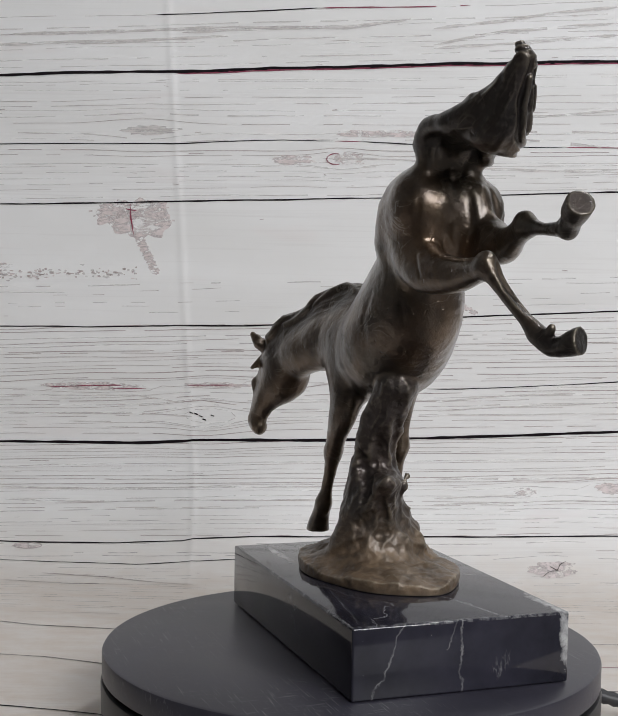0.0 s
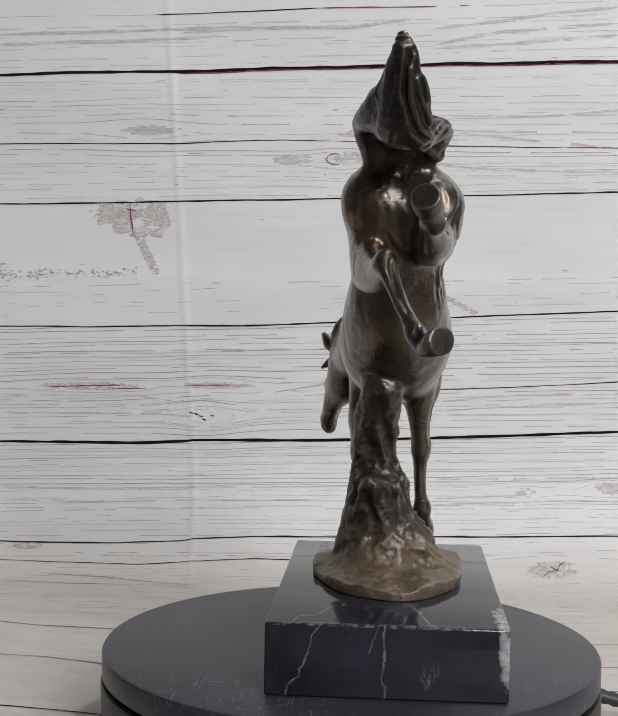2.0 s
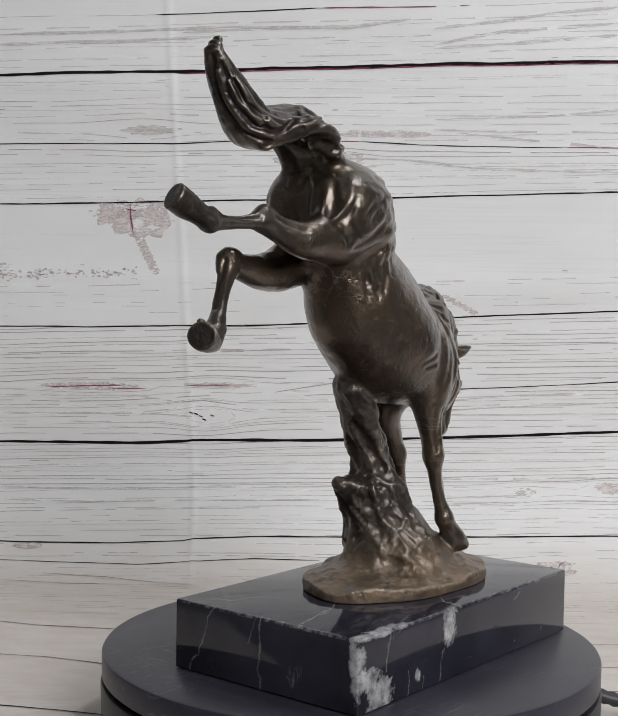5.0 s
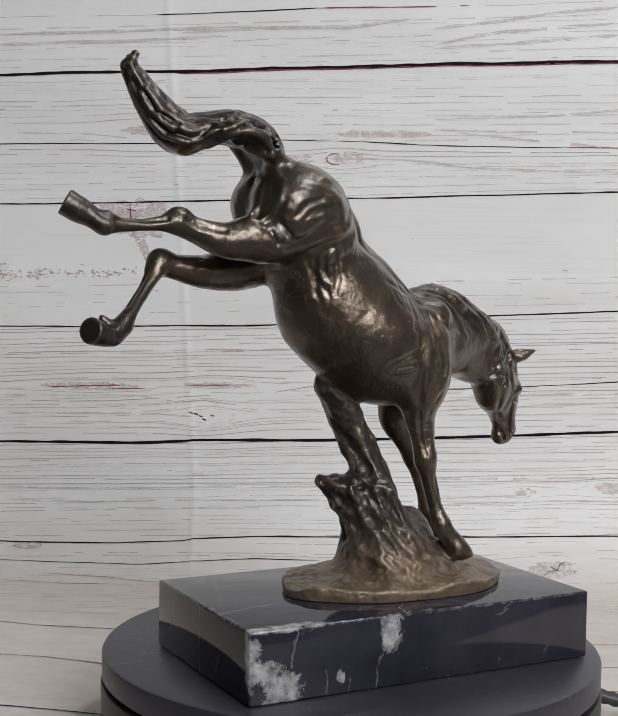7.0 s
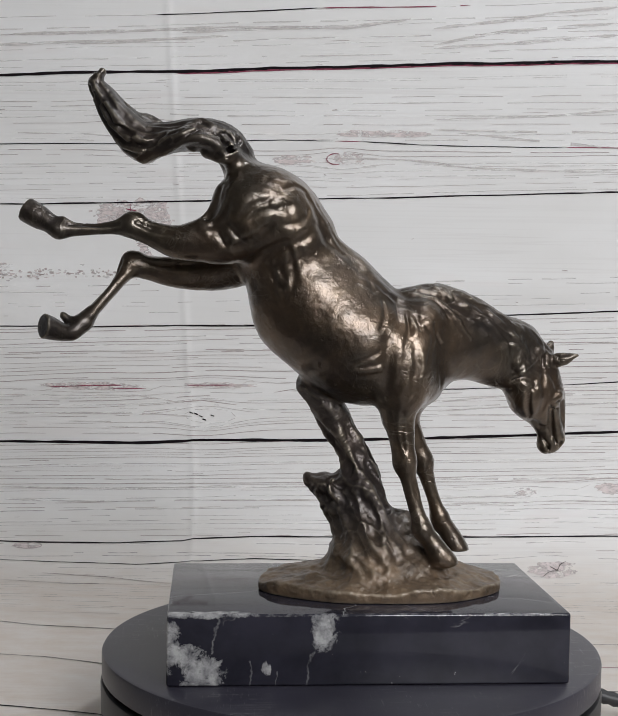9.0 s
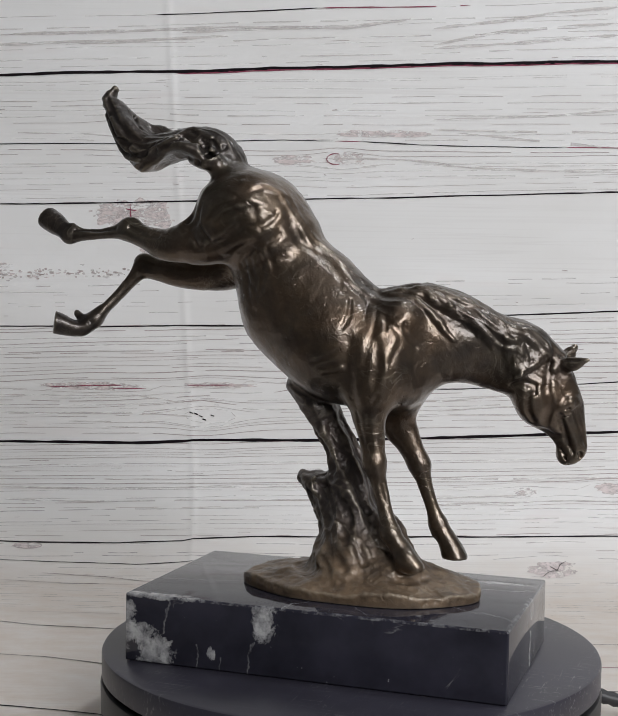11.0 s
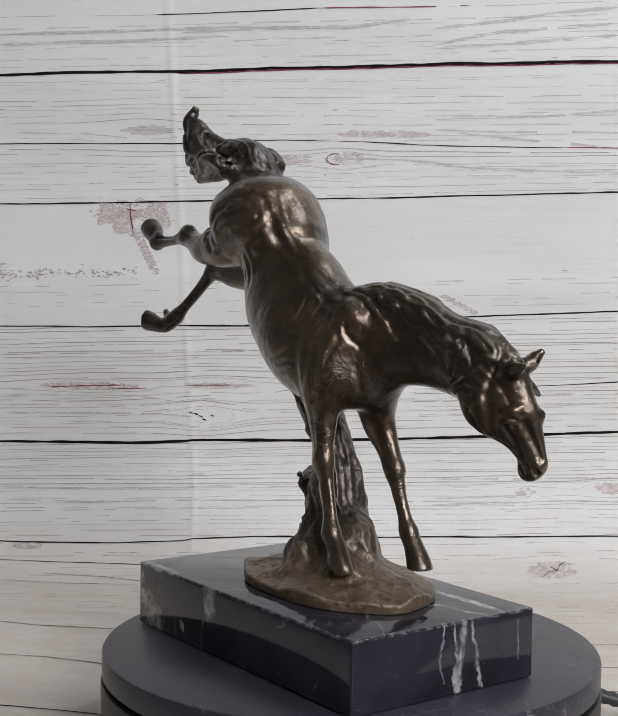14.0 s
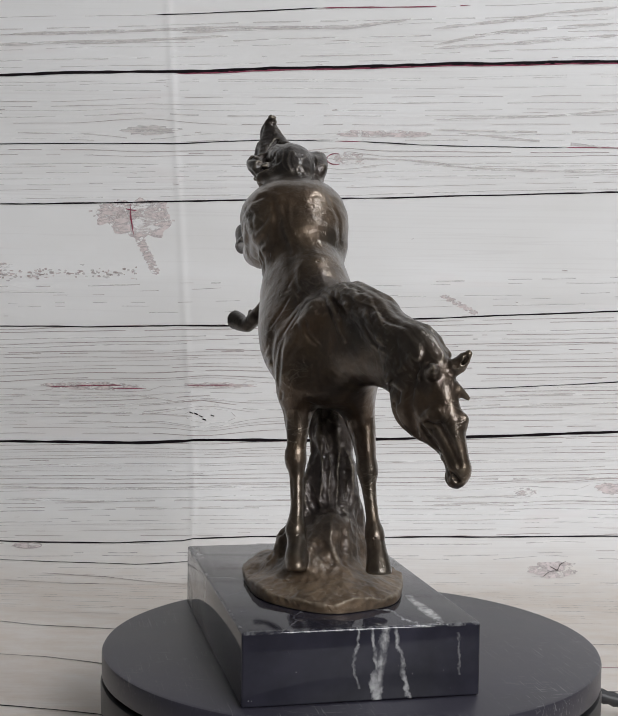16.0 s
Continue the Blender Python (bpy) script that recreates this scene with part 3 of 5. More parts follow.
    for u0, u1, v, key in ((-0.262, -0.196, 0.0948, 1.0), (-0.215, -0.180, 0.0962, 2.0), (-0.143, -0.100, 0.0975, 3.0), (-0.205, -0.176, 0.0935, 4.0)):
        strip([(u0, v), (u1, v + 0.025 * (u1 - u0))], 0.7, RED_INK, 0.0010, key, 0.55, 0.0006)
    patch(0.1436, 0.0130, 0.010, 0.0032, PALE_INK, 25.0)
    patch(0.2137, 0.0176, 0.012, 0.0045, PALE_INK, 26.0)
    patch(-0.1744, 0.3106, 0.022, 0.004, FAINT_INK, 27.0)
    patch(0.02, 0.3099, 0.040, 0.003, PALE_INK, 28.0)
    patch(-0.0555, 0.2874, 0.018, 0.004, PALE_INK, 29.0)
    patch(-0.310, 0.196, 0.022, 0.0025, PALE_INK, 30.0)
    patch(0.160, -0.064, 0.018, 0.011, PALE_INK, 31.0)
    for i in range(6):
        patch(0.0741 + 0.0048 * i, 0.1755 - 0.0025 * i, 0.004, 0.0016, PALE_INK, 33.0 + i)
    strip([(0.1494, -0.0751), (0.156, -0.067), (0.163, -0.064), (0.166, -0.057), (0.1714, -0.0529)], 0.9, INK, 0.002, 41.0, 0.15, 0.0006)
    strip([(0.158, -0.060), (0.164, -0.066)], 0.7, INK, 0.001, 42.0, 0, 0.0006)
    for i, (du, dv) in enumerate(((0, 0), (0.003, -0.003), (-0.004, 0.002), (0.010, 0.001), (-0.008, 0.003))):
        strip([(-0.131 + du, 0.0719 + dv), (-0.128 + du, 0.0708 + dv)], 0.9, INK, 0.001, 50.0 + i, 0, 0.0006)
    for i in range(8):
        a = 2 * math.pi * i / 8
        strip([(-0.122 + 0.022 * math.cos(a), 0.0719 + 0.006 * math.sin(a)), (-0.122 + 0.022 * math.cos(a + 0.6), 0.0719 + 0.006 * math.sin(a + 0.6))], 0.5, FAINT_INK, 0.001, 60.0 + i, 0.2)
    for i in range(26):
        u, v = rng.uniform(-0.3, 0.22), rng.uniform(-0.2, 0.41)
        strip([(u, v), (u + rng.uniform(0.001, 0.005), v + rng.uniform(-0.0006, 0.0008))], rng.uniform(0.3, 0.6), GREY_INK, 0, i, 0, 0.0005)
    for name, (material, verts, faces) in INKS.items():
        ob = link_mesh("print", verts, faces, material, BACKDROP)
        tagged(ob, "printed wood grain and board seams", kind="stuff")


print_boards()


# ---- the room round the table ----
def room():
    x0, x1, y0, y1, z0, z1 = -1.6, 1.7, ROOM_Y, 1.1, -0.80, 1.70
    tagged(part("floor", box_bm(x0, x1, y0, y1, z0 - 0.1, z0), WOOD), "worn brown wooden floor", "floor", kind="structure")
    tagged(part("ceiling", box_bm(x0, x1, y0, y1, z1, z1 + 0.1), PLASTER), "plain grey plaster ceiling", "ceiling", kind="structure")
    tagged(part("wall_north", box_bm(x0, x1, y1, y1 + 0.1, z0, z1), PLASTER), "plain grey painted wall", "wall", kind="structure")
    tagged(part("wall_west", box_bm(x0 - 0.1, x0, y0, y1, z0, z1), PLASTER), "plain grey painted wall", "wall", kind="structure")
    tagged(part("wall_east", box_bm(x1, x1 + 0.1, y0, y1, z0, z1), PLASTER), "plain grey painted wall", "wall", kind="structure")
    wx0, wx1, wz0, wz1 = WIN_X - WIN_W / 2, WIN_X + WIN_W / 2, WIN_Z - WIN_H / 2, WIN_Z + WIN_H / 2
    south = tagged(new("wall_south"), "grey painted wall with a window opening", "wall", kind="structure")
    for a in ((x0, wx0, z0, z1), (wx1, x1, z0, z1), (wx0, wx1, z0, wz0), (wx0, wx1, wz1, z1)):
        part("wall_section", box_bm(a[0], a[1], y0 - 0.1, y0, a[2], a[3]), PLASTER, south)
    lamp = tagged(new("ceiling_light"), "square white ceiling light panel, lit", "ceiling light")
    lamp.location = (LAMP_X, LAMP_Y, LAMP_Z)
    for a in ((-0.20, 0.20, -0.17, -0.15), (-0.20, 0.20, 0.15, 0.17), (-0.20, -0.18, -0.15, 0.15), (0.18, 0.20, -0.15, 0.15)):
        part("frame", box_bm(*a, 0.005, 0.06, 0.002), PLASTER, lamp)
    part("backing", box_bm(-0.18, 0.18, -0.15, 0.15, 0.045, 0.058), PLASTER, lamp)
    table = tagged(new("table"), "dark grey painted table under the backdrop sheet", "table")
    part("tabletop", box_bm(-0.78, 0.78, -0.62, 0.40, TABLE_Z - 0.035, TABLE_Z - 0.006, 0.003), TABLE_PAINT, table)
    for lx in (-0.72, 0.72):
        for ly in (-0.56, 0.34):
            part("leg", box_bm(lx - 0.025, lx + 0.025, ly - 0.025, ly + 0.025, z0, TABLE_Z - 0.035, 0.003), TABLE_PAINT, table)


room()


# ---- the turntable ----
def turntable():
    thing = tagged(new("turntable"), "black plastic motorised display turntable on the printed sheet", "turntable")
    thing.location = (0, 0, 0)
    foot = part("base", lathe([(0, -0.0497), (0.119, -0.0497), (0.1225, -0.047), (0.1252, -0.030), (0.1256, -0.0165), (0.1250, -0.0152), (0.120, -0.0150), (0, -0.0150)]), SOOT, thing, "matt black moulded housing", True)
    part("groove", lathe([(0, -0.0149), (0.1215, -0.0149), (0.1215, -0.0128), (0, -0.0128)]), GAP, thing)
    top = part("platter", lathe([(0, -0.0127), (0.1240, -0.0127), (0.1250, -0.0119), (0.1251, -0.0016), (0.1246, -0.0006), (0.1232, 0.0), (0.06, 0.0), (0, 0.0)]), PLATTER, thing, "scratched satin black round platter", True)
    for ob in (foot, top):
        mod = ob.modifiers.new("edges", "EDGE_SPLIT")
        mod.split_angle = radians(40)
    bm = bmesh.new()
    rings = []
    for i in range(60):
        f = i / 59
        x, y, z = 0.124 + 0.16 * f, 0.030 + 0.05 * f * f, -0.030 - 0.0165 * min(1.0, f * 2.2) ** 0.7
        rad = 0.0042 if (i < 14 and i % 2 == 0) else 0.0034 if i < 14 else 0.0026
        rings.append([bm.verts.new((x, y + rad * math.cos(a), z + rad * math.sin(a))) for a in (2 * math.pi * k / 12 for k in range(12))])
    for a, b in zip(rings, rings[1:]):
        for k in range(12):
            bm.faces.new((a[k], a[(k + 1) % 12], b[(k + 1) % 12], b[k]))
    bm.faces.new(rings[-1])
    part("power_cable", bm, SOOT, thing, "ribbed black cable", True)
    return thing, top


TABLE_TURN, TOP = turntable()


# ---- the marble plinth ----
def plinth():
    bm = box_bm(-0.092, 0.092, -0.0536, 0.0536, 0.0003, 0.0330, 0.0011, 3)
    ob = part("marble_plinth", bm, MARBLE, None, "", True)
    mod = ob.modifiers.new("edges", "EDGE_SPLIT")
    mod.split_angle = radians(35)
    return tagged(ob, "polished black marble slab with white veins, on the turntable", "plinth")


PLINTH = plinth()


# ---- the bronze horse: a field of smoothly blended tapered limbs, turned into one skin ----
CREST = np.array([(20.0, -17.0, 178.0), (37.6, -12.0, 183.5), (55.5, -5.0, 178.5), (73.4, 1.5, 169.5), (86.4, 6.0, 164.5), (98.0, 10.0, 152.5)])
TAIL = np.array([(-60.0, -20.0, 238.0), (-67.7, -20.0, 249.6), (-78.6, -20.0, 251.5), (-92.7, -20.5, 249.4), (-106.3, -22.0, 247.6), (-117.1, -22.0, 258.0), (-128.5, -21.0, 275.0)])


def crest_at(f):
    """Place on the crest of the neck and the upward normal there, f from withers to poll."""
    x = f * (len(CREST) - 1)
    i = min(int(x), len(CREST) - 2)
    way = CREST[i + 1] - CREST[i]
    up = np.array((-way[2], 0.0, way[0]))
    return CREST[i] + way * (x - i), up / np.linalg.norm(up)


def along_line(points, line):
    """For each point: distance along a bent line, and the offset from it."""
    best, run, off = np.full(len(points), 1e9), np.zeros(len(points)), np.zeros((len(points), 3))
    start = 0.0
    for a, b in zip(line, line[1:]):
        way = b - a
        size = np.linalg.norm(way)
        h = np.clip((points - a) @ way / size ** 2, 0, 1)
        gap = points - a - h[:, None] * way
        d = np.linalg.norm(gap, axis=1)
        near = d < best
        best[near], run[near], off[near] = d[near], start + h[near] * size, gap[near]
        start += size
    return best, run, off


def lean(points, middle, reach, shift):
    """Pushes a soft-edged region of the clay to one side."""
    w = np.exp(-np.sum(((points - np.array(middle)) / np.array(reach)) ** 2, axis=1))
    return points + w[:, None] * np.array(shift)


class Field:
    def __init__(self, low, high, step):
        self.low, self.step = np.array(low, np.float32), step
        self.axes = [np.arange(a, b, step, dtype=np.float32) for a, b in zip(low, high)]
        self.d = np.full([len(a) for a in self.axes], 30.0, np.float32)

    def window(self, lo, hi):
        cut = []
        for a, l, h in zip(self.axes, lo, hi):
            i, j = np.searchsorted(a, (l, h))
            cut.append(slice(max(0, int(i) - 1), min(len(a), int(j) + 1)))
        x, y, z = (a[c] for a, c in zip(self.axes, cut))
        return tuple(cut), x[:, None, None], y[None, :, None], z[None, None, :]

    def blend(self, cut, new_d, k, carve=False):
        old = self.d[cut]
        if carve:
            h = np.maximum(k - np.abs(old + new_d), 0) / k
            self.d[cut] = np.maximum(old, -new_d) + h * h * k * 0.25
        else:
            h = np.maximum(k - np.abs(old - new_d), 0) / k
            self.d[cut] = np.minimum(old, new_d) - h * h * k * 0.25

    def segment(self, a, b, s, room):
        """Distance to one tapered limb; s widens it across."""
        big = max(a[3], b[3]) * max(1, s) + room
        cut, x, y, z = self.window([min(p, q) - big for p, q in zip(a[:3], b[:3])], [max(p, q) + big for p, q in zip(a[:3], b[:3])])
        ax, ay, az, ar = a[0], a[1] / s, a[2], a[3]
        dx, dy, dz = b[0] - ax, b[1] / s - ay, b[2] - az
        px, py, pz = x - ax, y / s - ay, z - az
        h = np.clip((px * dx + py * dy + pz * dz) / max(1e-6, dx * dx + dy * dy + dz * dz), 0, 1)
        d = np.sqrt((px - h * dx) ** 2 + (py - h * dy) ** 2 + (pz - h * dz) ** 2) - (ar + (b[3] - ar) * h)
        return cut, (d * min(1.0, s)).astype(np.float32)

    def chain(self, points, s, k, carve):
        """A limb through points (x, y, z, radius), rounded to a smooth curve."""
        p = np.array(points, float)
        ends = np.vstack([2 * p[0] - p[1], p, 2 * p[-1] - p[-2]])
        ends[:, 3] = np.maximum(ends[:, 3], 0.2)
        curve = []
        for i in range(1, len(ends) - 2):
            p0, p1, p2, p3 = ends[i - 1:i + 3]
            n = max(1, min(5, int(np.linalg.norm(p2[:3] - p1[:3]) / 3.0)))
            for f in np.arange(n) / n:
                curve.append(0.5 * (2 * p1 + (p2 - p0) * f + (2 * p0 - 5 * p1 + 4 * p2 - p3) * f * f + (3 * p1 - p0 - 3 * p2 + p3) * f ** 3))
        curve.append(p[-1])
        room = k + 3
        big = max(c[3] for c in curve) * max(1, s) + room
        whole, *_ = self.window(np.min(curve, 0)[:3] - big, np.max(curve, 0)[:3] + big)
        temp = np.full(self.d[whole].shape, 30.0, np.float32)
        for a, b in zip(curve, curve[1:]):
            cut, d = self.segment(a, b, s, room)
            inner = tuple(slice(max(0, c.start - w.start), c.stop - w.start) for c, w in zip(cut, whole))
            view = temp[inner]
            d = d[:view.shape[0], :view.shape[1], :view.shape[2]]
            np.minimum(view, d, out=view)
        self.blend(whole, temp, k, carve)

    def add(self, points, s=1.0, k=5.0):
        self.chain(points, s, k, False)

    def cut(self, points, s=1.0, k=2.0):
        self.chain(points, s, k, True)

    def soften(self, times):
        """Rounds off the creases where limbs meet."""
        for _ in range(times):
            for axis in range(3):
                a = np.moveaxis(self.d, axis, 0)
                mid = a[1:-1] * 0.5
                mid += a[:-2] * 0.25
                mid += a[2:] * 0.25
                a[1:-1] = mid

    def trim(self, at, facing, reach):
        """Saws off what lies beyond a plane, near its middle only: the flat sole of a hoof."""
        cut, x, y, z = self.window([c - reach for c in at], [c + reach for c in at])
        f = np.array(facing, float) / np.linalg.norm(facing)
        d = (x - at[0]) * f[0] + (y - at[1]) * f[1] + (z - at[2]) * f[2]
        self.d[cut] = np.maximum(self.d[cut], d)

    def dome(self, mid, radii):
        """A low mound with a blunt rim, flat beneath."""
        cut, x, y, z = self.window([m - r - 6 for m, r in zip(mid, radii)], [m + r + 6 for m, r in zip(mid, radii)])
        u, v = (x - mid[0]) / radii[0], (y - mid[1]) / radii[1]
        turn = np.arctan2(v, u)
        q = np.sqrt(u * u + v * v) * (1 + 0.025 * np.sin(3 * turn + 0.6) + 0.015 * np.sin(7 * turn))
        top = mid[2] + 5.0 + (radii[2] - 5.0) * np.clip(1 - q ** 1.5, 0, 1) + (0.9 * np.sin(5 * turn + 1.0) + 0.6 * np.sin(9 * turn)) * q + 0.5 * np.sin(x * 0.33) * np.sin(y * 0.41)
        d = np.maximum((q - 1) * min(radii[:2]), (z - top) * 0.9)
        self.blend(cut, (d - 0.5).astype(np.float32), 4.0)

    def settle(self, p):
        """The place on the skin nearest to a point."""
        p = np.array(p, float)
        for _ in range(8):
            i = [int(np.clip(round((p[a] - self.low[a]) / self.step), 1, self.d.shape[a] - 2)) for a in range(3)]
            here = float(self.d[i[0], i[1], i[2]])
            g = np.array([self.d[i[0] + 1, i[1], i[2]] - self.d[i[0] - 1, i[1], i[2]], self.d[i[0], i[1] + 1, i[2]] - self.d[i[0], i[1] - 1, i[2]], self.d[i[0], i[1], i[2] + 1] - self.d[i[0], i[1], i[2] - 1]])
            size = np.linalg.norm(g)
            if size < 1e-6 or abs(here) < 0.3:
                break
            p = p - g / size * np.clip(here, -3, 3) * 0.8
        return tuple(p)

    def value(self, pts):
        idx = tuple(np.clip(np.rint((pts[:, i] - self.low[i]) / self.step).astype(int), 0, self.d.shape[i] - 1) for i in range(3))
        return self.d[idx]


def skin(d, low, step):
    """Surface nets: one vertex in each cell that the surface crosses, one quad for each grid edge that it crosses."""
    inside = d < 0
    nx, ny, nz = (n - 1 for n in d.shape)
    total = np.zeros((nx, ny, nz), np.int8)
    for i in (0, 1):
        for j in (0, 1):
            for k in (0, 1):
                total += inside[i:nx + i, j:ny + j, k:nz + k]
    cells = np.argwhere((total > 0) & (total < 8))
    ids = np.full((nx, ny, nz), -1, np.int32)
    ids[tuple(cells.T)] = np.arange(len(cells))
    acc, cnt = np.zeros((len(cells), 3)), np.zeros(len(cells))
    corners = [np.array((i, j, k)) for i in (0, 1) for j in (0, 1) for k in (0, 1)]
    for a in corners:
        for axis in range(3):
            if a[axis]:
                continue
            b = a.copy()
            b[axis] = 1
            va, vb = d[tuple((cells + a).T)], d[tuple((cells + b).T)]
            hit = (va < 0) != (vb < 0)
            f = np.where(hit, va / np.where(hit, va - vb, 1), 0)
            p = a + f[:, None] * (b - a)
            acc += p * hit[:, None]
            cnt += hit
    verts = (cells + acc / cnt[:, None]) * step + low
    quads = []
    for axis in range(3):
        o1, o2 = [q for q in range(3) if q != axis]
        lo = [slice(1, -1)] * 3
        lo[axis] = slice(0, -1)
        hi = list(lo)
        hi[axis] = slice(1, None)
        here, there = inside[tuple(lo)], inside[tuple(hi)]
        for first, second, flip in ((here, there, False), (there, here, True)):
            at = np.argwhere(first & ~second)
            off = np.array([1, 1, 1])
            off[axis] = 0
            at = at + off
            ring = []
            for s1, s2 in ((-1, -1), (0, -1), (0, 0), (-1, 0)):
                c = at.copy()
                c[:, o1] += s1
                c[:, o2] += s2
                ring.append(ids[tuple(c.T)])
            q = np.stack(ring, 1)
            if flip ^ (axis == 1):
                q = q[:, ::-1]
            quads.append(q)
    return verts, np.concatenate(quads)


STEP = 0.58


def horse_statue():
    low, high = (-176, -66, 30), (126, 32, 294)
    body, rock = Field(low, high, STEP), Field(low, high, STEP)
    # trunk
    body.add([(-50.1, -20.0, 215.1, 22.0), (-37.9, -20.0, 194.2, 20.8), (-22.8, -20.0, 170.8, 25.6), (-2.9, -20.0, 153.3, 28.6), (14.1, -19.0, 144.8, 22.0)], 0.97, 8.0)
    body.add([(-36.7, -20.0, 206.6, 15.0), (-20.0, -20.0, 186.6, 16.2), (-0.1, -20.0, 170.5, 16.0)], 1.00, 6.0)
    # croup and buttocks
    body.add([(-55.6, -33.0, 217.0, 17.0), (-43.7, -33.0, 214.0, 16.0), (-34.8, -33.0, 203.4, 12.0)], 1.00, 8.0)
    body.add([(-54.8, -7.0, 218.7, 17.0), (-42.4, -7.0, 215.6, 16.0), (-33.2, -7.0, 204.6, 12.0)], 1.00, 8.0)
    body.add([(-52.1, -20.0, 231.0, 7.0), (-34.3, -20.0, 223.8, 8.0), (-23.0, -20.0, 208.6, 8.0)], 1.60, 8.0)
    # shoulders and breast
    body.add([(29.2, -27.0, 165.3, 9.0), (20.6, -35.0, 145.7, 11.0), (18.5, -36.0, 130.5, 9.0)], 0.80, 8.0)
    body.add([(32.3, -9.0, 164.9, 9.0), (27.6, -5.0, 144.1, 11.0), (26.6, -6.0, 128.1, 9.0)], 0.80, 8.0)
    body.add([(24.1, -28.0, 136.5, 11.0), (28.8, -20.0, 134.2, 12.0), (28.0, -11.0, 135.4, 11.0)], 1.00, 8.0)
    # hind leg, kicked out high
    body.add([(-46.9, -32.0, 218.3, 16.0), (-62.9, -35.0, 202.8, 12.5), (-77.9, -36.0, 200.8, 10.0), (-88.1, -36.0, 199.9, 8.2), (-101.4, -34.0, 204.0, 6.0), (-110.4, -33.4, 207.5, 5.2)], 0.85, 6.0)
    body.add([(-110.4, -33.4, 207.5, 5.0), (-119.4, -34.0, 206.2, 3.4), (-128.9, -34.0, 205.6, 3.0), (-139.5, -34.0, 205.0, 3.6), (-144.1, -34.0, 204.7, 4.3)], 0.95, 3.0)
    body.add([(-107.9, -33.4, 210.5, 3.2), (-111.5, -33.4, 211.3, 2.4)], 0.80, 3.0)
    body.add([(-144.1, -34.0, 204.9, 4.2), (-149.6, -32.5, 208.4, 4.2)], 1.00, 2.0)
    body.add([(-149.6, -32.3, 208.9, 4.8), (-153.8, -31.0, 211.0, 5.8), (-162.0, -29.5, 215.6, 6.0)], 1.00, 1.5)
    body.add([(-140.5, -34.0, 207.7, 2.4), (-142.2, -34.0, 210.6, 1.8)], 1.00, 2.0)
    # hind leg, bent lower
    body.add([(-47.0, -8.0, 215.4, 16.0), (-55.6, -6.0, 196.7, 13.0), (-69.0, -8.0, 188.6, 10.6), (-86.8, -12.0, 186.4, 8.2), (-102.2, -14.0, 187.9, 6.0), (-111.0, -14.7, 190.2, 5.0)], 0.90, 6.0)
    body.add([(-111.0, -14.7, 190.2, 5.0), (-116.8, -18.0, 182.3, 3.6), (-124.4, -22.0, 171.7, 3.2), (-129.8, -26.0, 164.1, 4.2)], 0.95, 3.0)
    body.add([(-108.8, -14.7, 192.8, 3.0), (-112.3, -14.7, 193.2, 2.4)], 0.80, 3.0)
    body.add([(-129.8, -26.0, 163.6, 4.3), (-136.4, -30.0, 158.2, 4.2), (-141.5, -32.5, 158.2, 4.2)], 1.00, 2.0)
    body.add([(-141.1, -32.0, 158.7, 4.8), (-145.1, -34.0, 159.5, 5.8), (-152.5, -38.5, 161.0, 6.2)], 1.00, 1.5)
    body.add([(-135.3, -27.0, 164.0, 2.3), (-140.0, -27.0, 167.2, 2.2)], 1.00, 2.0)
    # foreleg on the ground
    body.add([(17.6, -33.0, 132.4, 11.0), (17.4, -33.0, 120.3, 8.4), (19.3, -33.8, 108.3, 6.4), (21.0, -34.4, 96.9, 5.4)], 0.85, 5.0)
    body.add([(21.0, -34.4, 96.9, 5.3), (23.0, -34.2, 88.5, 4.2), (26.1, -34.5, 76.4, 3.7), (29.7, -35.8, 64.5, 4.6)], 0.90, 3.0)
    body.add([(29.7, -35.8, 64.0, 4.9), (34.7, -36.0, 57.0, 4.4)], 1.00, 2.5)
    body.add([(34.7, -36.0, 58.3, 4.6), (37.2, -37.0, 54.5, 5.2), (42.5, -38.0, 49.4, 4.6)], 1.00, 1.5)
    body.add([(35.1, -36.5, 54.6, 3.6), (37.2, -37.5, 51.1, 4.6)], 1.00, 2.0)
    # foreleg held clear
    body.add([(25.3, -7.0, 129.3, 10.5), (25.7, -3.0, 115.1, 8.2), (30.3, -2.2, 103.5, 6.2), (34.9, -2.2, 93.1, 5.2)], 0.85, 5.0)
    body.add([(34.9, -2.2, 93.1, 5.1), (37.7, -2.0, 84.2, 4.0), (41.3, -1.5, 73.1, 3.6), (44.2, -0.8, 64.8, 4.4)], 0.90, 3.0)
    body.add([(44.3, -0.8, 64.4, 4.6), (48.8, -1.0, 57.8, 4.1)], 1.00, 2.5)
    body.add([(48.6, -1.0, 57.8, 4.6), (50.8, -1.0, 54.1, 5.4), (53.8, -1.0, 47.5, 6.4)], 1.00, 1.5)
    body.add([(42.9, -0.8, 60.1, 2.2), (42.3, -0.8, 57.8, 1.6)], 1.00, 2.0)
    # neck
    body.add([(20.9, -17.0, 154.9, 21.0), (37.9, -11.0, 153.7, 20.5), (55.7, -3.0, 153.1, 18.5), (73.8, 4.0, 146.1, 15.5), (89.5, 9.0, 138.9, 12.0)], 0.62, 9.0)
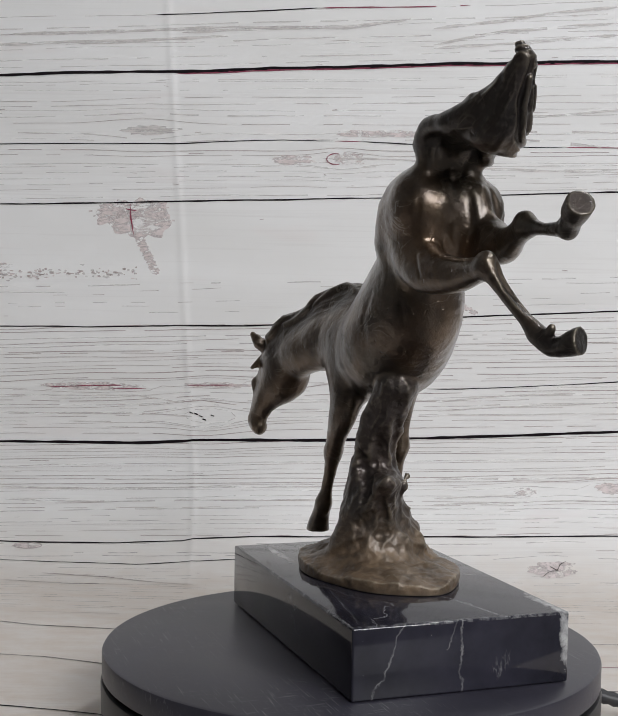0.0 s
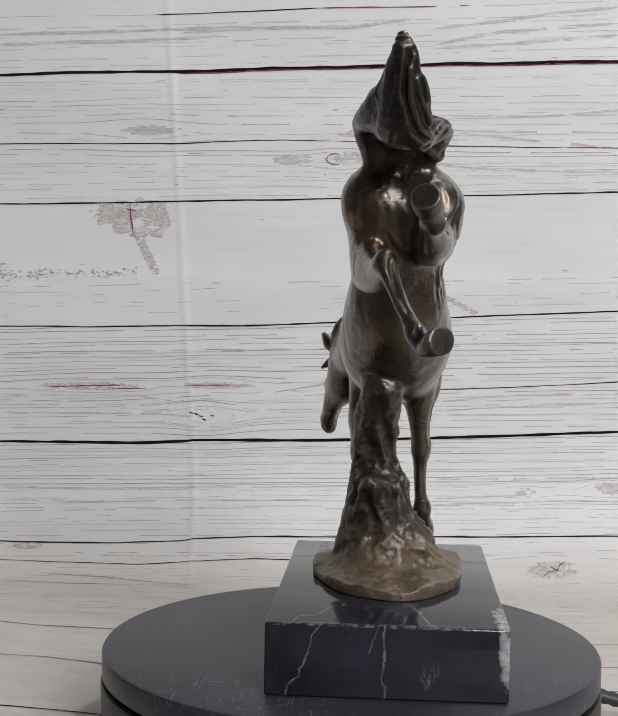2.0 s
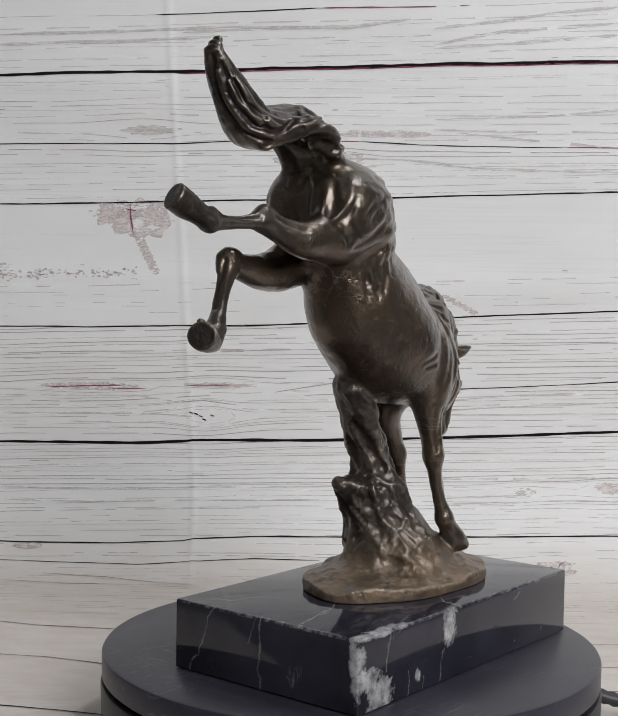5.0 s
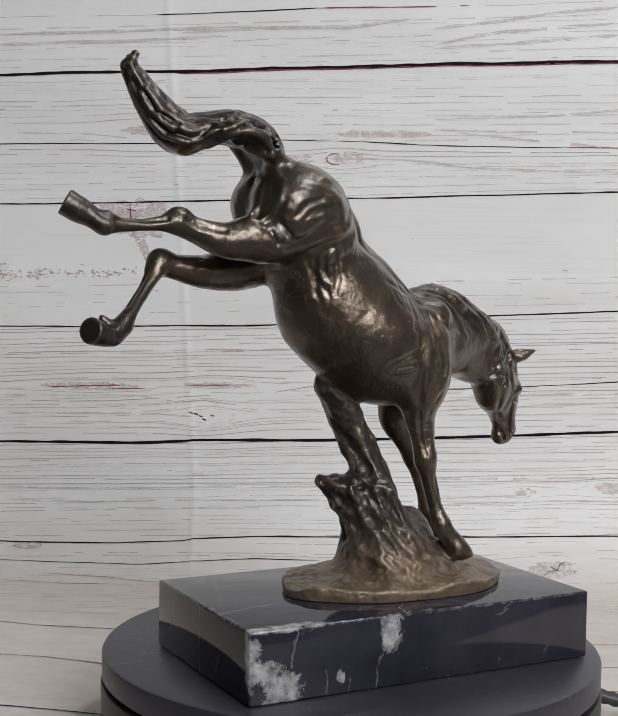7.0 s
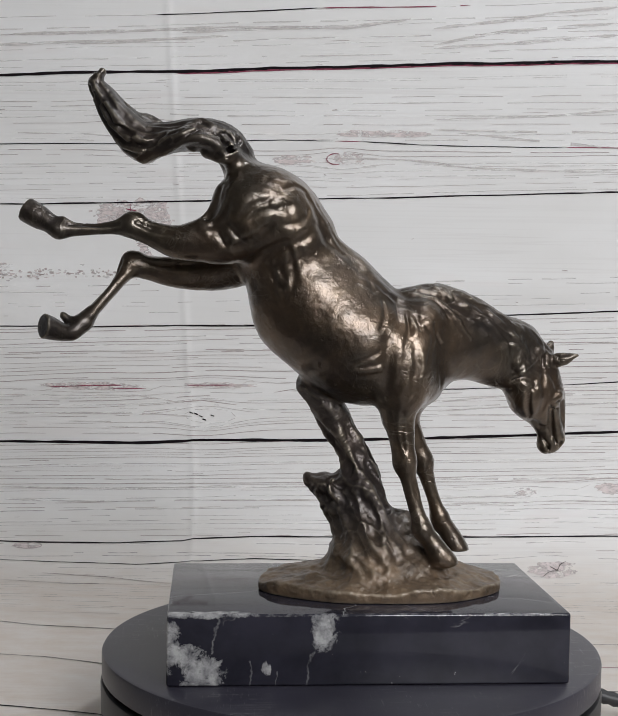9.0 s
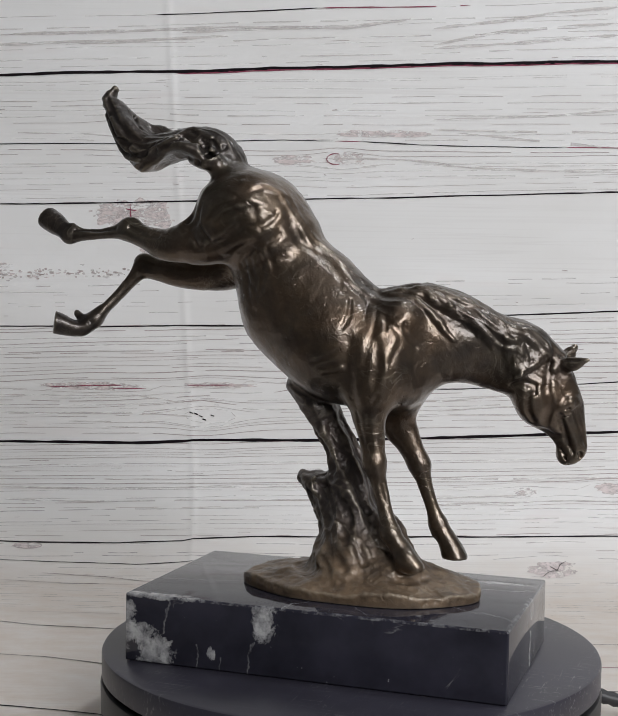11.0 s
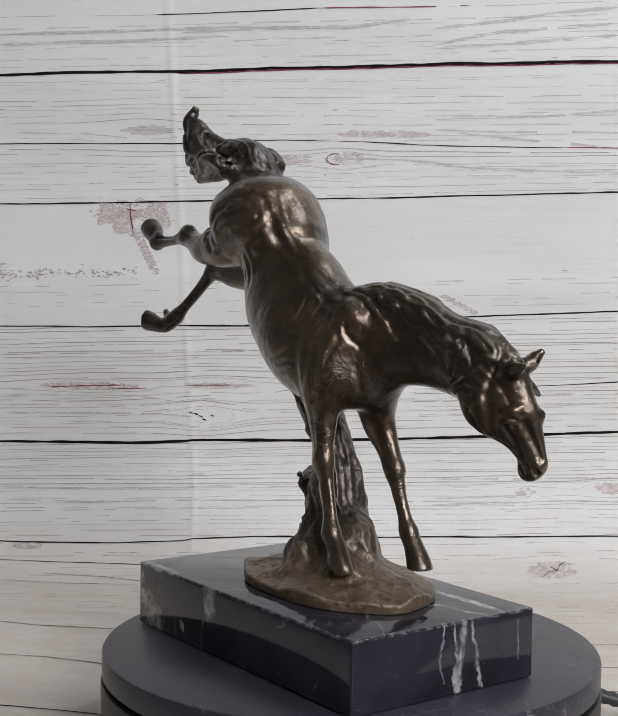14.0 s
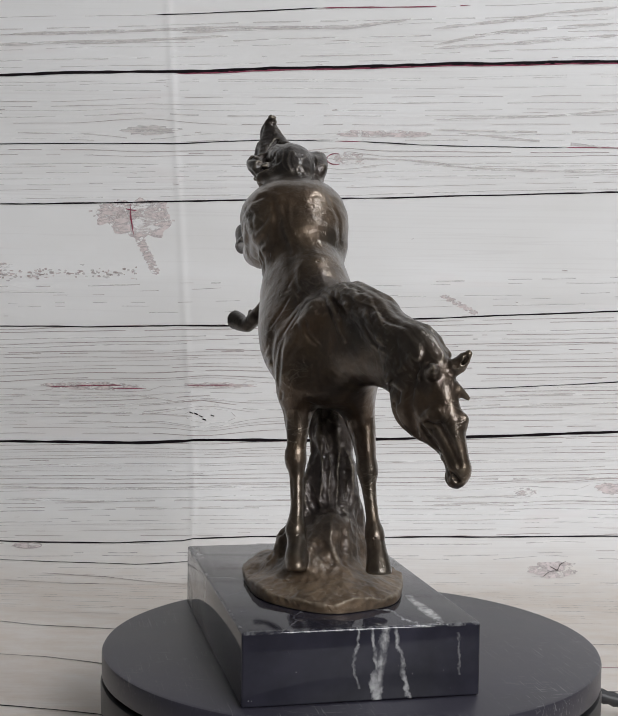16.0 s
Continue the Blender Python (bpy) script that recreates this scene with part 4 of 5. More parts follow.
    body.add([(25.2, -16.0, 174.0, 7.0), (37.6, -10.0, 176.4, 7.5), (55.5, -2.0, 170.9, 8.0), (73.4, 4.0, 161.7, 8.0), (86.4, 8.0, 156.4, 8.5), (97.0, 11.0, 147.6, 6.0)], 0.75, 5.0)
    # head
    body.add([(95.3, 11.0, 141.7, 8.8), (95.0, 10.5, 127.9, 12.6), (101.4, 13.5, 115.8, 8.8), (104.9, 15.5, 106.7, 6.5), (105.6, 16.5, 101.1, 6.2)], 0.68, 5.0)
    body.add([(88.1, 10.0, 129.8, 8.0), (90.2, 10.0, 124.6, 8.5)], 0.75, 4.0)
    body.add([(108.3, 16.8, 101.8, 4.2), (103.3, 16.2, 99.4, 4.0)], 1.05, 3.0)
    body.add([(101.9, 12.0, 136.9, 5.8), (107.3, 13.5, 125.4, 5.0), (109.4, 15.5, 112.8, 3.6), (110.0, 17.0, 104.2, 3.4)], 0.90, 4.0)
    body.add([(106.4, 6.0, 126.5, 2.8), (104.3, 6.2, 123.2, 2.4)], 0.90, 2.0)
    body.add([(109.9, 18.6, 125.5, 2.6), (107.8, 18.8, 122.1, 2.2)], 0.90, 2.5)
    body.soften(9)
    body.add([(102.0, 7.4, 144.0, 3.2), (108.0, 4.8, 145.6, 3.4), (115.0, 3.2, 147.5, 0.9)], 0.8, 1.5)
    body.add([(101.0, 14.0, 144.5, 3.2), (103.4, 18.6, 148.2, 3.9), (106.2, 21.8, 152.6, 1.8)], 0.9, 1.5)
    # tail
    body.add([(-59.2, -20.0, 235.9, 6.0), (-61.0, -20.0, 242.8, 7.5), (-67.7, -20.0, 249.6, 8.0), (-78.6, -20.0, 251.5, 8.6), (-92.7, -20.5, 249.4, 8.4), (-106.3, -22.0, 247.6, 9.2), (-117.1, -22.0, 258.0, 7.2), (-124.6, -21.5, 268.6, 5.0), (-128.5, -21.0, 275.0, 3.6), (-125.6, -20.5, 280.4, 1.8)], 1.35, 5.0)
    body.add([(-65.6, -37.0, 243.0, 3.0), (-78.4, -39.0, 248.8, 3.6), (-91.1, -36.0, 247.6, 4.0), (-105.0, -29.0, 240.8, 3.0)], 1.00, 6.0)
    body.add([(-63.0, -4.0, 245.6, 3.0), (-76.5, -3.0, 252.1, 4.0), (-92.1, -6.0, 252.4, 4.0), (-102.9, -12.0, 253.6, 4.0)], 1.00, 6.0)
    body.cut([(-73.0, -20.0, 236.0, 6.0), (-84.0, -20.0, 238.6, 6.8), (-96.0, -21.0, 238.4, 4.5)], 2.2, 2.0)
    body.add([(-82.0, -33.0, 246.0, 3.6), (-77.0, -37.0, 247.0, 2.4), (-73.5, -39.0, 249.0, 0.9)], 1.0, 2.5)
    body.add([(-75.0, -32.0, 243.0, 3.5), (-69.0, -37.0, 240.0, 2.4), (-67.0, -38.5, 238.5, 1.2)], 1.0, 2.5)
    body.add([(-100.0, -25.0, 248.0, 5.0), (-103.0, -28.0, 243.0, 3.0), (-105.0, -30.0, 238.8, 0.9)], 1.0, 2.5)
    body.add([(-92.0, -6.0, 252.4, 4.0), (-105.0, -9.0, 257.0, 4.0), (-116.0, -15.0, 263.0, 3.5), (-123.0, -19.0, 270.0, 2.5)], 1.0, 5.0)
    body.add([(-57.0, -10.0, 231.0, 6.0), (-63.0, -8.0, 238.0, 5.0), (-68.0, -6.0, 246.0, 4.0)], 1.0, 5.0)
    body.add([(-57.0, -30.0, 231.0, 6.0), (-63.0, -32.0, 238.0, 4.5), (-68.0, -35.0, 244.0, 3.5)], 1.0, 5.0)
    # mound and rough support
    rock.dome((12.0, -19.0, 33.0), (58.0, 37.5, 13.5))
    rock.add([(-21.3, -14.0, 132.8, 8.0), (-13.6, -12.0, 119.1, 8.0), (-6.5, -11.0, 106.6, 8.0), (0.1, -11.5, 94.1, 9.0), (3.7, -12.0, 82.8, 11.0), (3.7, -14.0, 69.4, 14.0), (4.8, -16.0, 56.1, 17.0), (8.2, -18.0, 42.8, 22.0)], 1.25, 6.0)
    rock.add([(-2.0, -12.0, 78.2, 9.0), (-14.4, -10.0, 81.9, 6.0), (-23.3, -9.4, 84.1, 3.6)], 1.30, 6.0)
    rock.add([(0.5, -12.0, 69.0, 10.0), (-8.6, -11.0, 71.1, 8.0), (-15.5, -10.0, 79.0, 4.0)], 1.30, 6.0)
    rock.add([(21.0, -14.0, 62.6, 8.0), (27.1, -20.0, 51.2, 10.0), (32.7, -28.0, 45.0, 9.0)], 1.20, 8.0)
    rock.add([(34.3, -20.0, 38.2, 9.0), (51.3, -15.0, 34.0, 7.0)], 1.80, 8.0)
    rng = random.Random(23)
    for _ in range(15):
        f = rng.uniform(0.55, 1.0)
        x, y, z = -20 + 26 * f, -13 - 4 * f, 128 - 78 * f
        turn, wide = rng.uniform(0, 6.3), 6 + 9 * f
        x, y = x + wide * math.cos(turn), y + wide * math.sin(turn)
        rock.add([(x, y, z + rng.uniform(3, 6), 2.0), (x + rng.uniform(-2, 2), y + rng.uniform(-2, 2), z, rng.uniform(2.4, 4.2)), (x + rng.uniform(0, 6), y, z - rng.uniform(5, 10), 1.6)], 1.0, 3.5)
    # flat soles and cleft under the tail
    body.trim((-159.8, -30.0, 214.5), (-0.85, 0.21, 0.49), 13.0)
    body.trim((-150.0, -37.0, 160.4), (-0.86, -0.48, 0.17), 12.0)
    body.trim((53.8, -1.0, 47.7), (0.0, 0.0, -1.0), 11.0)
    body.trim((42.1, -38.0, 47.2), (0.25, 0.0, -0.97), 12.0)
    body.cut([(-75.1, -20.0, 229.4, 3.0), (-76.5, -20.0, 218.5, 4.0), (-74.8, -19.0, 207.6, 5.0), (-71.4, -19.0, 197.8, 5.0)], 1.00, 6.0)
    plain = body.d.copy()
    # haunch
    body.add([(-63.1, -44.8, 200.4, 1.1), (-55.8, -45.7, 204.9, 1.8), (-49.6, -47.1, 208.5, 1.8), (-47.0, -48.9, 213.5, 1.1)], 1.0, 2.2)
    body.cut([(-61.6, -45.5, 197.7, 1.9), (-56.9, -46.8, 199.5, 3.2), (-52.4, -47.5, 201.6, 3.2), (-45.1, -49.0, 208.1, 1.9)], 1.0, 0.8)
    body.add([(-54.2, -41.1, 197.3, 1.2), (-46.1, -43.6, 202.6, 2.0), (-40.9, -44.4, 204.3, 2.0), (-36.0, -44.7, 205.9, 2.0), (-30.4, -42.0, 208.9, 2.0), (-27.4, -37.4, 215.8, 2.0), (-27.1, -31.7, 222.3, 2.0), (-33.2, -37.4, 226.4, 2.0), (-39.1, -41.4, 227.3, 2.0), (-44.6, -43.0, 228.8, 1.2)], 1.0, 2.5)
    body.cut([(-47.2, -43.0, 196.4, 2.1), (-41.7, -45.6, 197.8, 3.5), (-35.5, -47.2, 199.7, 3.5), (-25.5, -44.1, 204.6, 3.5)], 1.0, 1.0)
    body.add([(-74.7, -41.3, 208.5, 0.8), (-68.7, -42.9, 212.8, 1.4), (-65.9, -45.2, 219.0, 1.4), (-63.3, -43.2, 227.1, 0.8)], 1.0, 2.2)
    body.cut([(-73.3, -43.3, 207.1, 0.8), (-67.4, -45.8, 211.9, 1.4), (-64.4, -47.5, 219.1, 0.8)], 1.0, 1.6)
    body.cut([(-59.7, -49.5, 211.5, 1.8), (-54.6, -51.7, 216.6, 3.0), (-46.9, -49.9, 219.9, 1.8)], 1.0, 0.8)
    body.cut([(-69.9, -44.9, 204.0, 0.7), (-66.8, -45.0, 199.1, 1.2), (-64.7, -45.3, 199.8, 0.7)], 1.0, 1.6)
    body.cut([(-52.8, -50.6, 211.7, 1.9), (-46.4, -51.8, 215.4, 3.2), (-38.4, -50.1, 216.4, 3.2), (-32.8, -46.1, 218.5, 1.9)], 1.0, 0.9)
    body.add([(-44.6, -48.0, 218.2, 1.2), (-39.6, -45.7, 221.2, 2.0), (-35.2, -44.3, 219.6, 1.2)], 1.0, 2.2)
    body.cut([(-55.3, -48.9, 210.3, 0.6), (-52.4, -49.5, 213.9, 1.0), (-49.7, -49.4, 215.4, 0.6)], 1.0, 1.6)
    # flank folds
    body.cut([(-41.6, -44.0, 196.4, 1.6), (-40.4, -42.0, 188.0, 2.6), (-39.1, -42.5, 181.8, 2.6), (-37.6, -42.5, 175.3, 1.6)], 1.0, 0.8)
    body.cut([(-35.9, -44.9, 196.6, 1.6), (-34.9, -43.4, 191.1, 2.6), (-34.3, -43.4, 186.2, 2.6), (-35.0, -43.2, 177.6, 1.6)], 1.0, 0.8)
    body.cut([(-31.7, -44.6, 197.4, 1.6), (-29.7, -43.3, 191.4, 2.6), (-29.1, -43.1, 186.4, 1.6)], 1.0, 0.8)
    body.cut([(-44.5, -42.8, 195.5, 1.6), (-44.5, -41.3, 190.5, 2.6), (-44.4, -40.2, 185.8, 2.6), (-42.8, -39.6, 177.3, 1.6)], 1.0, 0.8)
    body.add([(-38.4, -42.4, 196.4, 0.8), (-37.1, -40.2, 188.2, 0.8)], 1.0, 2.2)
    body.add([(-33.7, -42.7, 196.5, 0.8), (-32.4, -40.5, 189.3, 0.8)], 1.0, 2.2)
    body.cut([(-21.3, -38.0, 208.1, 1.4), (-16.1, -34.4, 200.9, 2.4), (-11.8, -32.7, 197.4, 2.4), (-7.5, -33.0, 193.2, 2.4), (-3.1, -33.4, 189.3, 2.4), (1.0, -33.5, 185.0, 1.4)], 1.0, 4.0)
    # shoulder wrinkles
    body.cut([(8.2, -37.1, 174.6, 1.1), (9.2, -42.2, 166.9, 1.8), (6.6, -45.3, 160.8, 1.1)], 1.0, 0.6)
    body.cut([(15.4, -33.0, 172.6, 1.1), (15.9, -38.8, 165.7, 1.1)], 1.0, 0.6)
    body.cut([(20.3, -34.4, 169.2, 1.1), (20.9, -40.8, 159.3, 1.1)], 1.0, 0.6)
    body.cut([(11.0, -45.5, 156.0, 1.7), (9.7, -47.0, 146.0, 2.8), (10.1, -45.9, 139.8, 2.8), (10.4, -44.8, 133.9, 2.8), (12.2, -42.0, 125.1, 1.7)], 1.0, 4.0)
    body.add([(16.5, -40.2, 156.5, 2.4), (17.1, -40.5, 151.0, 4.0), (17.9, -41.3, 146.0, 4.0), (16.1, -42.0, 136.7, 2.4)], 1.0, 2.0)
    body.add([(30.1, -34.8, 157.5, 2.4), (26.0, -38.7, 148.0, 4.0), (25.2, -39.7, 141.8, 4.0), (24.7, -40.8, 135.7, 2.4)], 1.0, 2.0)
    body.cut([(23.3, -42.8, 156.5, 2.1), (24.1, -45.5, 150.5, 3.5), (24.8, -46.0, 144.2, 3.5), (23.9, -46.2, 138.6, 3.5), (23.0, -45.1, 133.1, 2.1)], 1.0, 1.2)
    body.cut([(33.7, -33.3, 165.5, 0.8), (35.2, -33.9, 159.0, 1.4), (38.5, -28.4, 153.1, 0.8)], 1.0, 1.6)
    body.add([(22.6, -40.2, 157.8, 1.0), (28.5, -35.7, 162.6, 1.6), (33.4, -32.8, 165.4, 1.0)], 1.0, 2.2)
    body.cut([(-7.0, -46.0, 144.7, 0.7), (-0.6, -46.9, 146.9, 1.2), (6.3, -46.4, 150.5, 0.7)], 1.0, 1.6)
    body.cut([(-3.6, -45.5, 142.5, 0.7), (2.1, -45.9, 143.5, 1.2), (7.8, -45.4, 144.6, 0.7)], 1.0, 1.6)
    body.cut([(-1.2, -44.0, 138.6, 0.8), (8.0, -44.6, 140.5, 0.8)], 1.0, 1.6)
    body.add([(-2.4, -44.1, 140.8, 0.8), (6.5, -44.6, 142.4, 0.8)], 1.0, 2.2)
    body.cut([(22.0, -42.5, 126.7, 0.7), (23.7, -42.5, 129.3, 0.7)], 1.0, 1.6)
    body.cut([(21.3, -41.1, 161.7, 1.9), (20.4, -46.1, 152.9, 3.2), (19.4, -47.3, 147.1, 3.2), (17.8, -47.6, 141.3, 3.2), (16.2, -47.2, 135.7, 3.2), (14.1, -45.3, 130.1, 1.9)], 1.0, 1.5)
    body.cut([(25.3, -35.0, 167.3, 0.7), (26.3, -38.3, 161.0, 0.7)], 1.0, 1.6)
    # forearms
    body.cut([(13.3, -39.8, 120.9, 0.7), (14.6, -38.8, 114.8, 1.2), (15.9, -38.2, 108.7, 1.2), (18.3, -38.8, 100.1, 0.7)], 1.0, 1.6)
    body.cut([(18.9, -40.6, 121.0, 0.7), (18.5, -39.3, 111.1, 1.2), (19.6, -38.6, 103.4, 0.7)], 1.0, 1.6)
    body.add([(20.8, -38.3, 100.1, 1.1), (22.1, -37.7, 96.4, 1.8), (21.2, -37.8, 93.8, 1.1)], 1.0, 2.2)
    body.add([(34.7, -5.9, 97.0, 1.0), (35.7, -6.1, 92.6, 1.0)], 1.0, 2.2)
    body.cut([(24.9, -36.9, 87.6, 0.5), (26.6, -36.7, 81.3, 0.9), (29.4, -36.3, 75.2, 0.9), (33.7, -36.6, 67.2, 0.5)], 1.0, 1.6)
    body.add([(25.9, -34.4, 87.7, 0.6), (27.1, -34.9, 81.3, 1.0), (28.7, -35.4, 74.8, 1.0), (33.3, -36.1, 66.9, 0.6)], 1.0, 2.2)
    body.d = 0.62 * body.d + 0.38 * plain
    # mane: wavy locks that leave the crest and trail along the side of the neck
    rng = random.Random(11)
    for side, count, deep in ((-1, 19, 19.0), (1, 5, 5.0)):
        for n in range(count):
            f = (n + rng.uniform(0.1, 0.9)) / count * 0.85 - 0.05
            long, fall, phase = rng.uniform(0.38, 0.62), deep * rng.uniform(0.15, 1.0), rng.uniform(0, 6.3)
            path = []
            for i in range(9):
                g = i / 8
                c, up = crest_at(min(1.0, max(0.0, f + long * g)))
                drop = 2.5 + fall * g ** 1.1 + 1.5 * math.sin(phase + 6.0 * g) * g
                p = body.settle((c[0] - up[0] * drop, c[1] + side * (2.5 + 0.6 * drop), c[2] - up[2] * drop))
                path.append((*p, (0.4, 0.9, 1.3, 1.6, 1.9, 2.0, 1.8, 1.2, 0.4)[i]))
            body.add(path, 1.0, 1.6)
    # head
    body.cut([(81.3, -0.8, 134.7, 0.7), (87.4, -0.4, 136.5, 1.2), (92.5, 0.8, 134.7, 1.2), (93.1, 1.6, 131.0, 0.7)], 1.0, 1.6)
    body.cut([(90.8, 1.5, 130.4, 0.8), (90.2, 2.3, 123.2, 1.3), (91.5, 4.9, 117.1, 0.8)], 1.0, 1.6)
    body.cut([(97.5, 3.6, 145.7, 0.8), (97.4, 1.9, 138.7, 1.3), (97.9, 2.2, 132.9, 0.8)], 1.0, 1.6)
    body.cut([(94.7, 7.8, 112.7, 0.9), (98.9, 9.6, 109.2, 1.5), (103.7, 9.1, 109.7, 0.9)], 1.0, 1.6)
    body.add([(104.0, 5.2, 122.3, 0.8), (105.5, 9.0, 114.9, 1.4), (107.7, 11.6, 107.3, 0.8)], 1.0, 2.2)
    body.cut([(102.4, 4.4, 120.8, 0.8), (104.5, 8.8, 110.8, 1.3), (106.0, 11.1, 104.8, 0.8)], 1.0, 1.6)
    body.cut([(105.1, 15.3, 95.6, 0.5), (103.9, 11.9, 99.9, 0.8), (101.6, 12.6, 103.0, 0.5)], 1.0, 1.0)
    body.cut([(107.2, 12.0, 103.1, 0.7), (108.0, 12.0, 101.2, 0.7)], 1.0, 1.0)
    body.add([(85.3, -1.8, 147.0, 0.9), (89.8, 1.5, 148.7, 1.5), (94.9, 3.6, 150.1, 0.9)], 1.0, 2.2)
    body.add([(99.7, 5.4, 147.2, 1.1), (99.5, 4.2, 142.6, 1.1)], 1.0, 2.2)
    body.cut([(103.4, 4.4, 123.2, 0.5), (106.4, 4.9, 124.2, 0.9), (107.6, 6.9, 122.8, 0.5)], 1.0, 1.0)
    body.add([(104.7, 5.5, 122.2, 1.0), (106.3, 6.5, 122.1, 1.0)], 1.0, 1.0)
    body.cut([(103.4, 5.2, 120.3, 0.5), (106.2, 6.9, 120.0, 0.5)], 1.0, 1.0)
    body.add([(103.5, 4.2, 124.9, 0.7), (106.4, 5.4, 126.4, 1.2), (108.2, 7.1, 124.7, 0.7)], 1.0, 2.2)
    body.cut([(110.5, 13.3, 101.3, 1.0), (110.9, 14.8, 99.2, 1.0)], 1.0, 1.0)
    body.cut([(97.0, 1.4, 133.7, 1.0), (99.1, 2.1, 125.3, 1.6), (96.5, 4.7, 116.5, 1.0)], 1.0, 2.0)
    body.add([(106.6, 8.1, 119.6, 0.8), (107.5, 11.1, 112.3, 1.3), (109.3, 12.5, 104.9, 0.8)], 1.0, 2.2)
    body.cut([(109.0, 8.2, 122.7, 0.7), (110.4, 9.9, 117.9, 1.2), (111.7, 11.9, 113.2, 1.2), (113.6, 14.8, 105.8, 0.7)], 1.0, 2.0)
    body.cut([(111.2, 13.9, 100.8, 1.0), (111.3, 15.0, 99.5, 1.0)], 1.0, 1.0)
    body.add([(107.0, 5.8, 127.4, 1.1), (107.7, 8.2, 128.3, 1.8), (109.3, 9.5, 126.7, 1.1)], 1.0, 2.2)
    body.cut([(104.5, 4.0, 147.2, 0.8), (109.0, 1.8, 147.6, 1.4), (113.0, 1.6, 147.8, 0.6)], 1.0, 0.8)
    body.cut([(103.6, 16.0, 145.6, 0.7), (105.6, 18.6, 148.0, 1.2), (107.2, 20.6, 150.8, 0.6)], 1.0, 0.8)
    body.add([(102.0, 13.0, 141.0, 3.0), (104.5, 17.5, 137.0, 2.4), (105.0, 22.0, 133.6, 1.1)], 1.0, 2.0)
    plain = body.d.copy()
    # rump from behind
    body.add([(-69.3, -33.6, 226.2, 1.2), (-71.6, -34.0, 217.7, 2.0), (-77.5, -39.3, 208.7, 2.0), (-75.6, -43.3, 204.6, 1.2)], 1.0, 3.0)
    body.cut([(-69.7, -38.5, 226.7, 1.8), (-72.3, -40.4, 218.2, 3.0), (-75.0, -40.4, 211.6, 1.8)], 1.0, 0.9)
    body.cut([(-68.4, -20.8, 229.9, 3.0), (-73.0, -22.8, 224.2, 5.0), (-74.5, -24.1, 218.2, 5.0), (-73.6, -25.6, 209.9, 3.0)], 1.0, 1.5)
    body.cut([(-47.5, -38.3, 191.9, 0.8), (-44.4, -41.2, 194.8, 1.4), (-37.7, -44.0, 198.3, 0.8)], 1.0, 1.6)
    body.cut([(-47.2, -37.9, 190.7, 0.8), (-41.6, -39.9, 183.5, 1.4), (-37.5, -41.2, 177.3, 0.8)], 1.0, 1.6)
    body.add([(-43.1, -38.4, 188.4, 1.0), (-38.5, -40.1, 182.1, 1.0)], 1.0, 2.2)
    body.cut([(-65.7, -46.0, 208.2, 0.7), (-60.4, -46.3, 202.4, 1.2)], 1.0, 1.6)
    body.add([(-71.5, -13.5, 221.4, 1.1), (-69.6, -16.7, 213.7, 1.8), (-67.0, -16.6, 205.7, 1.8), (-64.0, -21.6, 198.6, 1.1)], 1.0, 2.2)
    body.cut([(-68.2, 1.5, 194.7, 0.9), (-73.6, 0.1, 186.0, 0.9)], 1.0, 1.6)
    body.d = 0.6 * body.d + 0.4 * plain
    # lower hind legs
    body.add([(-114.8, -12.6, 192.5, 0.7), (-116.3, -14.4, 186.9, 1.2)], 1.0, 2.2)
    body.cut([(-116.0, -17.1, 190.8, 0.7), (-118.0, -17.8, 186.2, 1.2), (-120.8, -18.9, 181.5, 1.2), (-123.6, -21.0, 176.8, 1.2), (-127.2, -23.3, 172.1, 0.7)], 1.0, 1.6)
    body.cut([(-107.5, -37.9, 208.7, 0.8), (-101.3, -38.7, 206.5, 1.4), (-96.0, -40.4, 205.2, 1.4), (-90.6, -41.4, 203.9, 0.8)], 1.0, 1.6)
    body.add([(-126.3, -26.5, 167.3, 0.6), (-122.5, -22.4, 173.4, 1.0), (-118.3, -20.5, 179.5, 1.0), (-112.9, -19.4, 185.0, 0.6)], 1.0, 2.2)
    body.cut([(-139.2, -36.4, 207.3, 0.5), (-132.5, -35.2, 207.4, 0.9), (-125.7, -35.6, 207.2, 0.9), (-116.1, -36.8, 208.1, 0.5)], 1.0, 1.6)
    # strands of the tail
    body.cut([(-125.1, -28.9, 267.7, 1.4), (-121.5, -31.7, 261.1, 2.4), (-117.8, -33.1, 254.6, 2.4), (-111.9, -34.9, 251.2, 2.4), (-106.1, -35.7, 248.0, 2.4), (-100.1, -36.7, 248.9, 2.4), (-93.8, -40.5, 248.6, 2.4), (-87.2, -41.4, 251.9, 2.4)], 1.0, 0.9)
    body.cut([(-122.5, -30.4, 262.0, 1.4), (-119.5, -32.6, 257.6, 2.4), (-116.5, -33.3, 253.2, 2.4), (-113.5, -34.1, 248.9, 2.4), (-107.6, -35.6, 246.8, 2.4), (-102.1, -37.0, 244.2, 2.4), (-96.9, -38.9, 245.6, 2.4), (-91.4, -41.4, 246.8, 2.4), (-82.8, -42.5, 252.2, 2.4), (-77.0, -42.2, 252.1, 2.4), (-72.0, -31.6, 252.2, 1.4)], 1.0, 0.9)
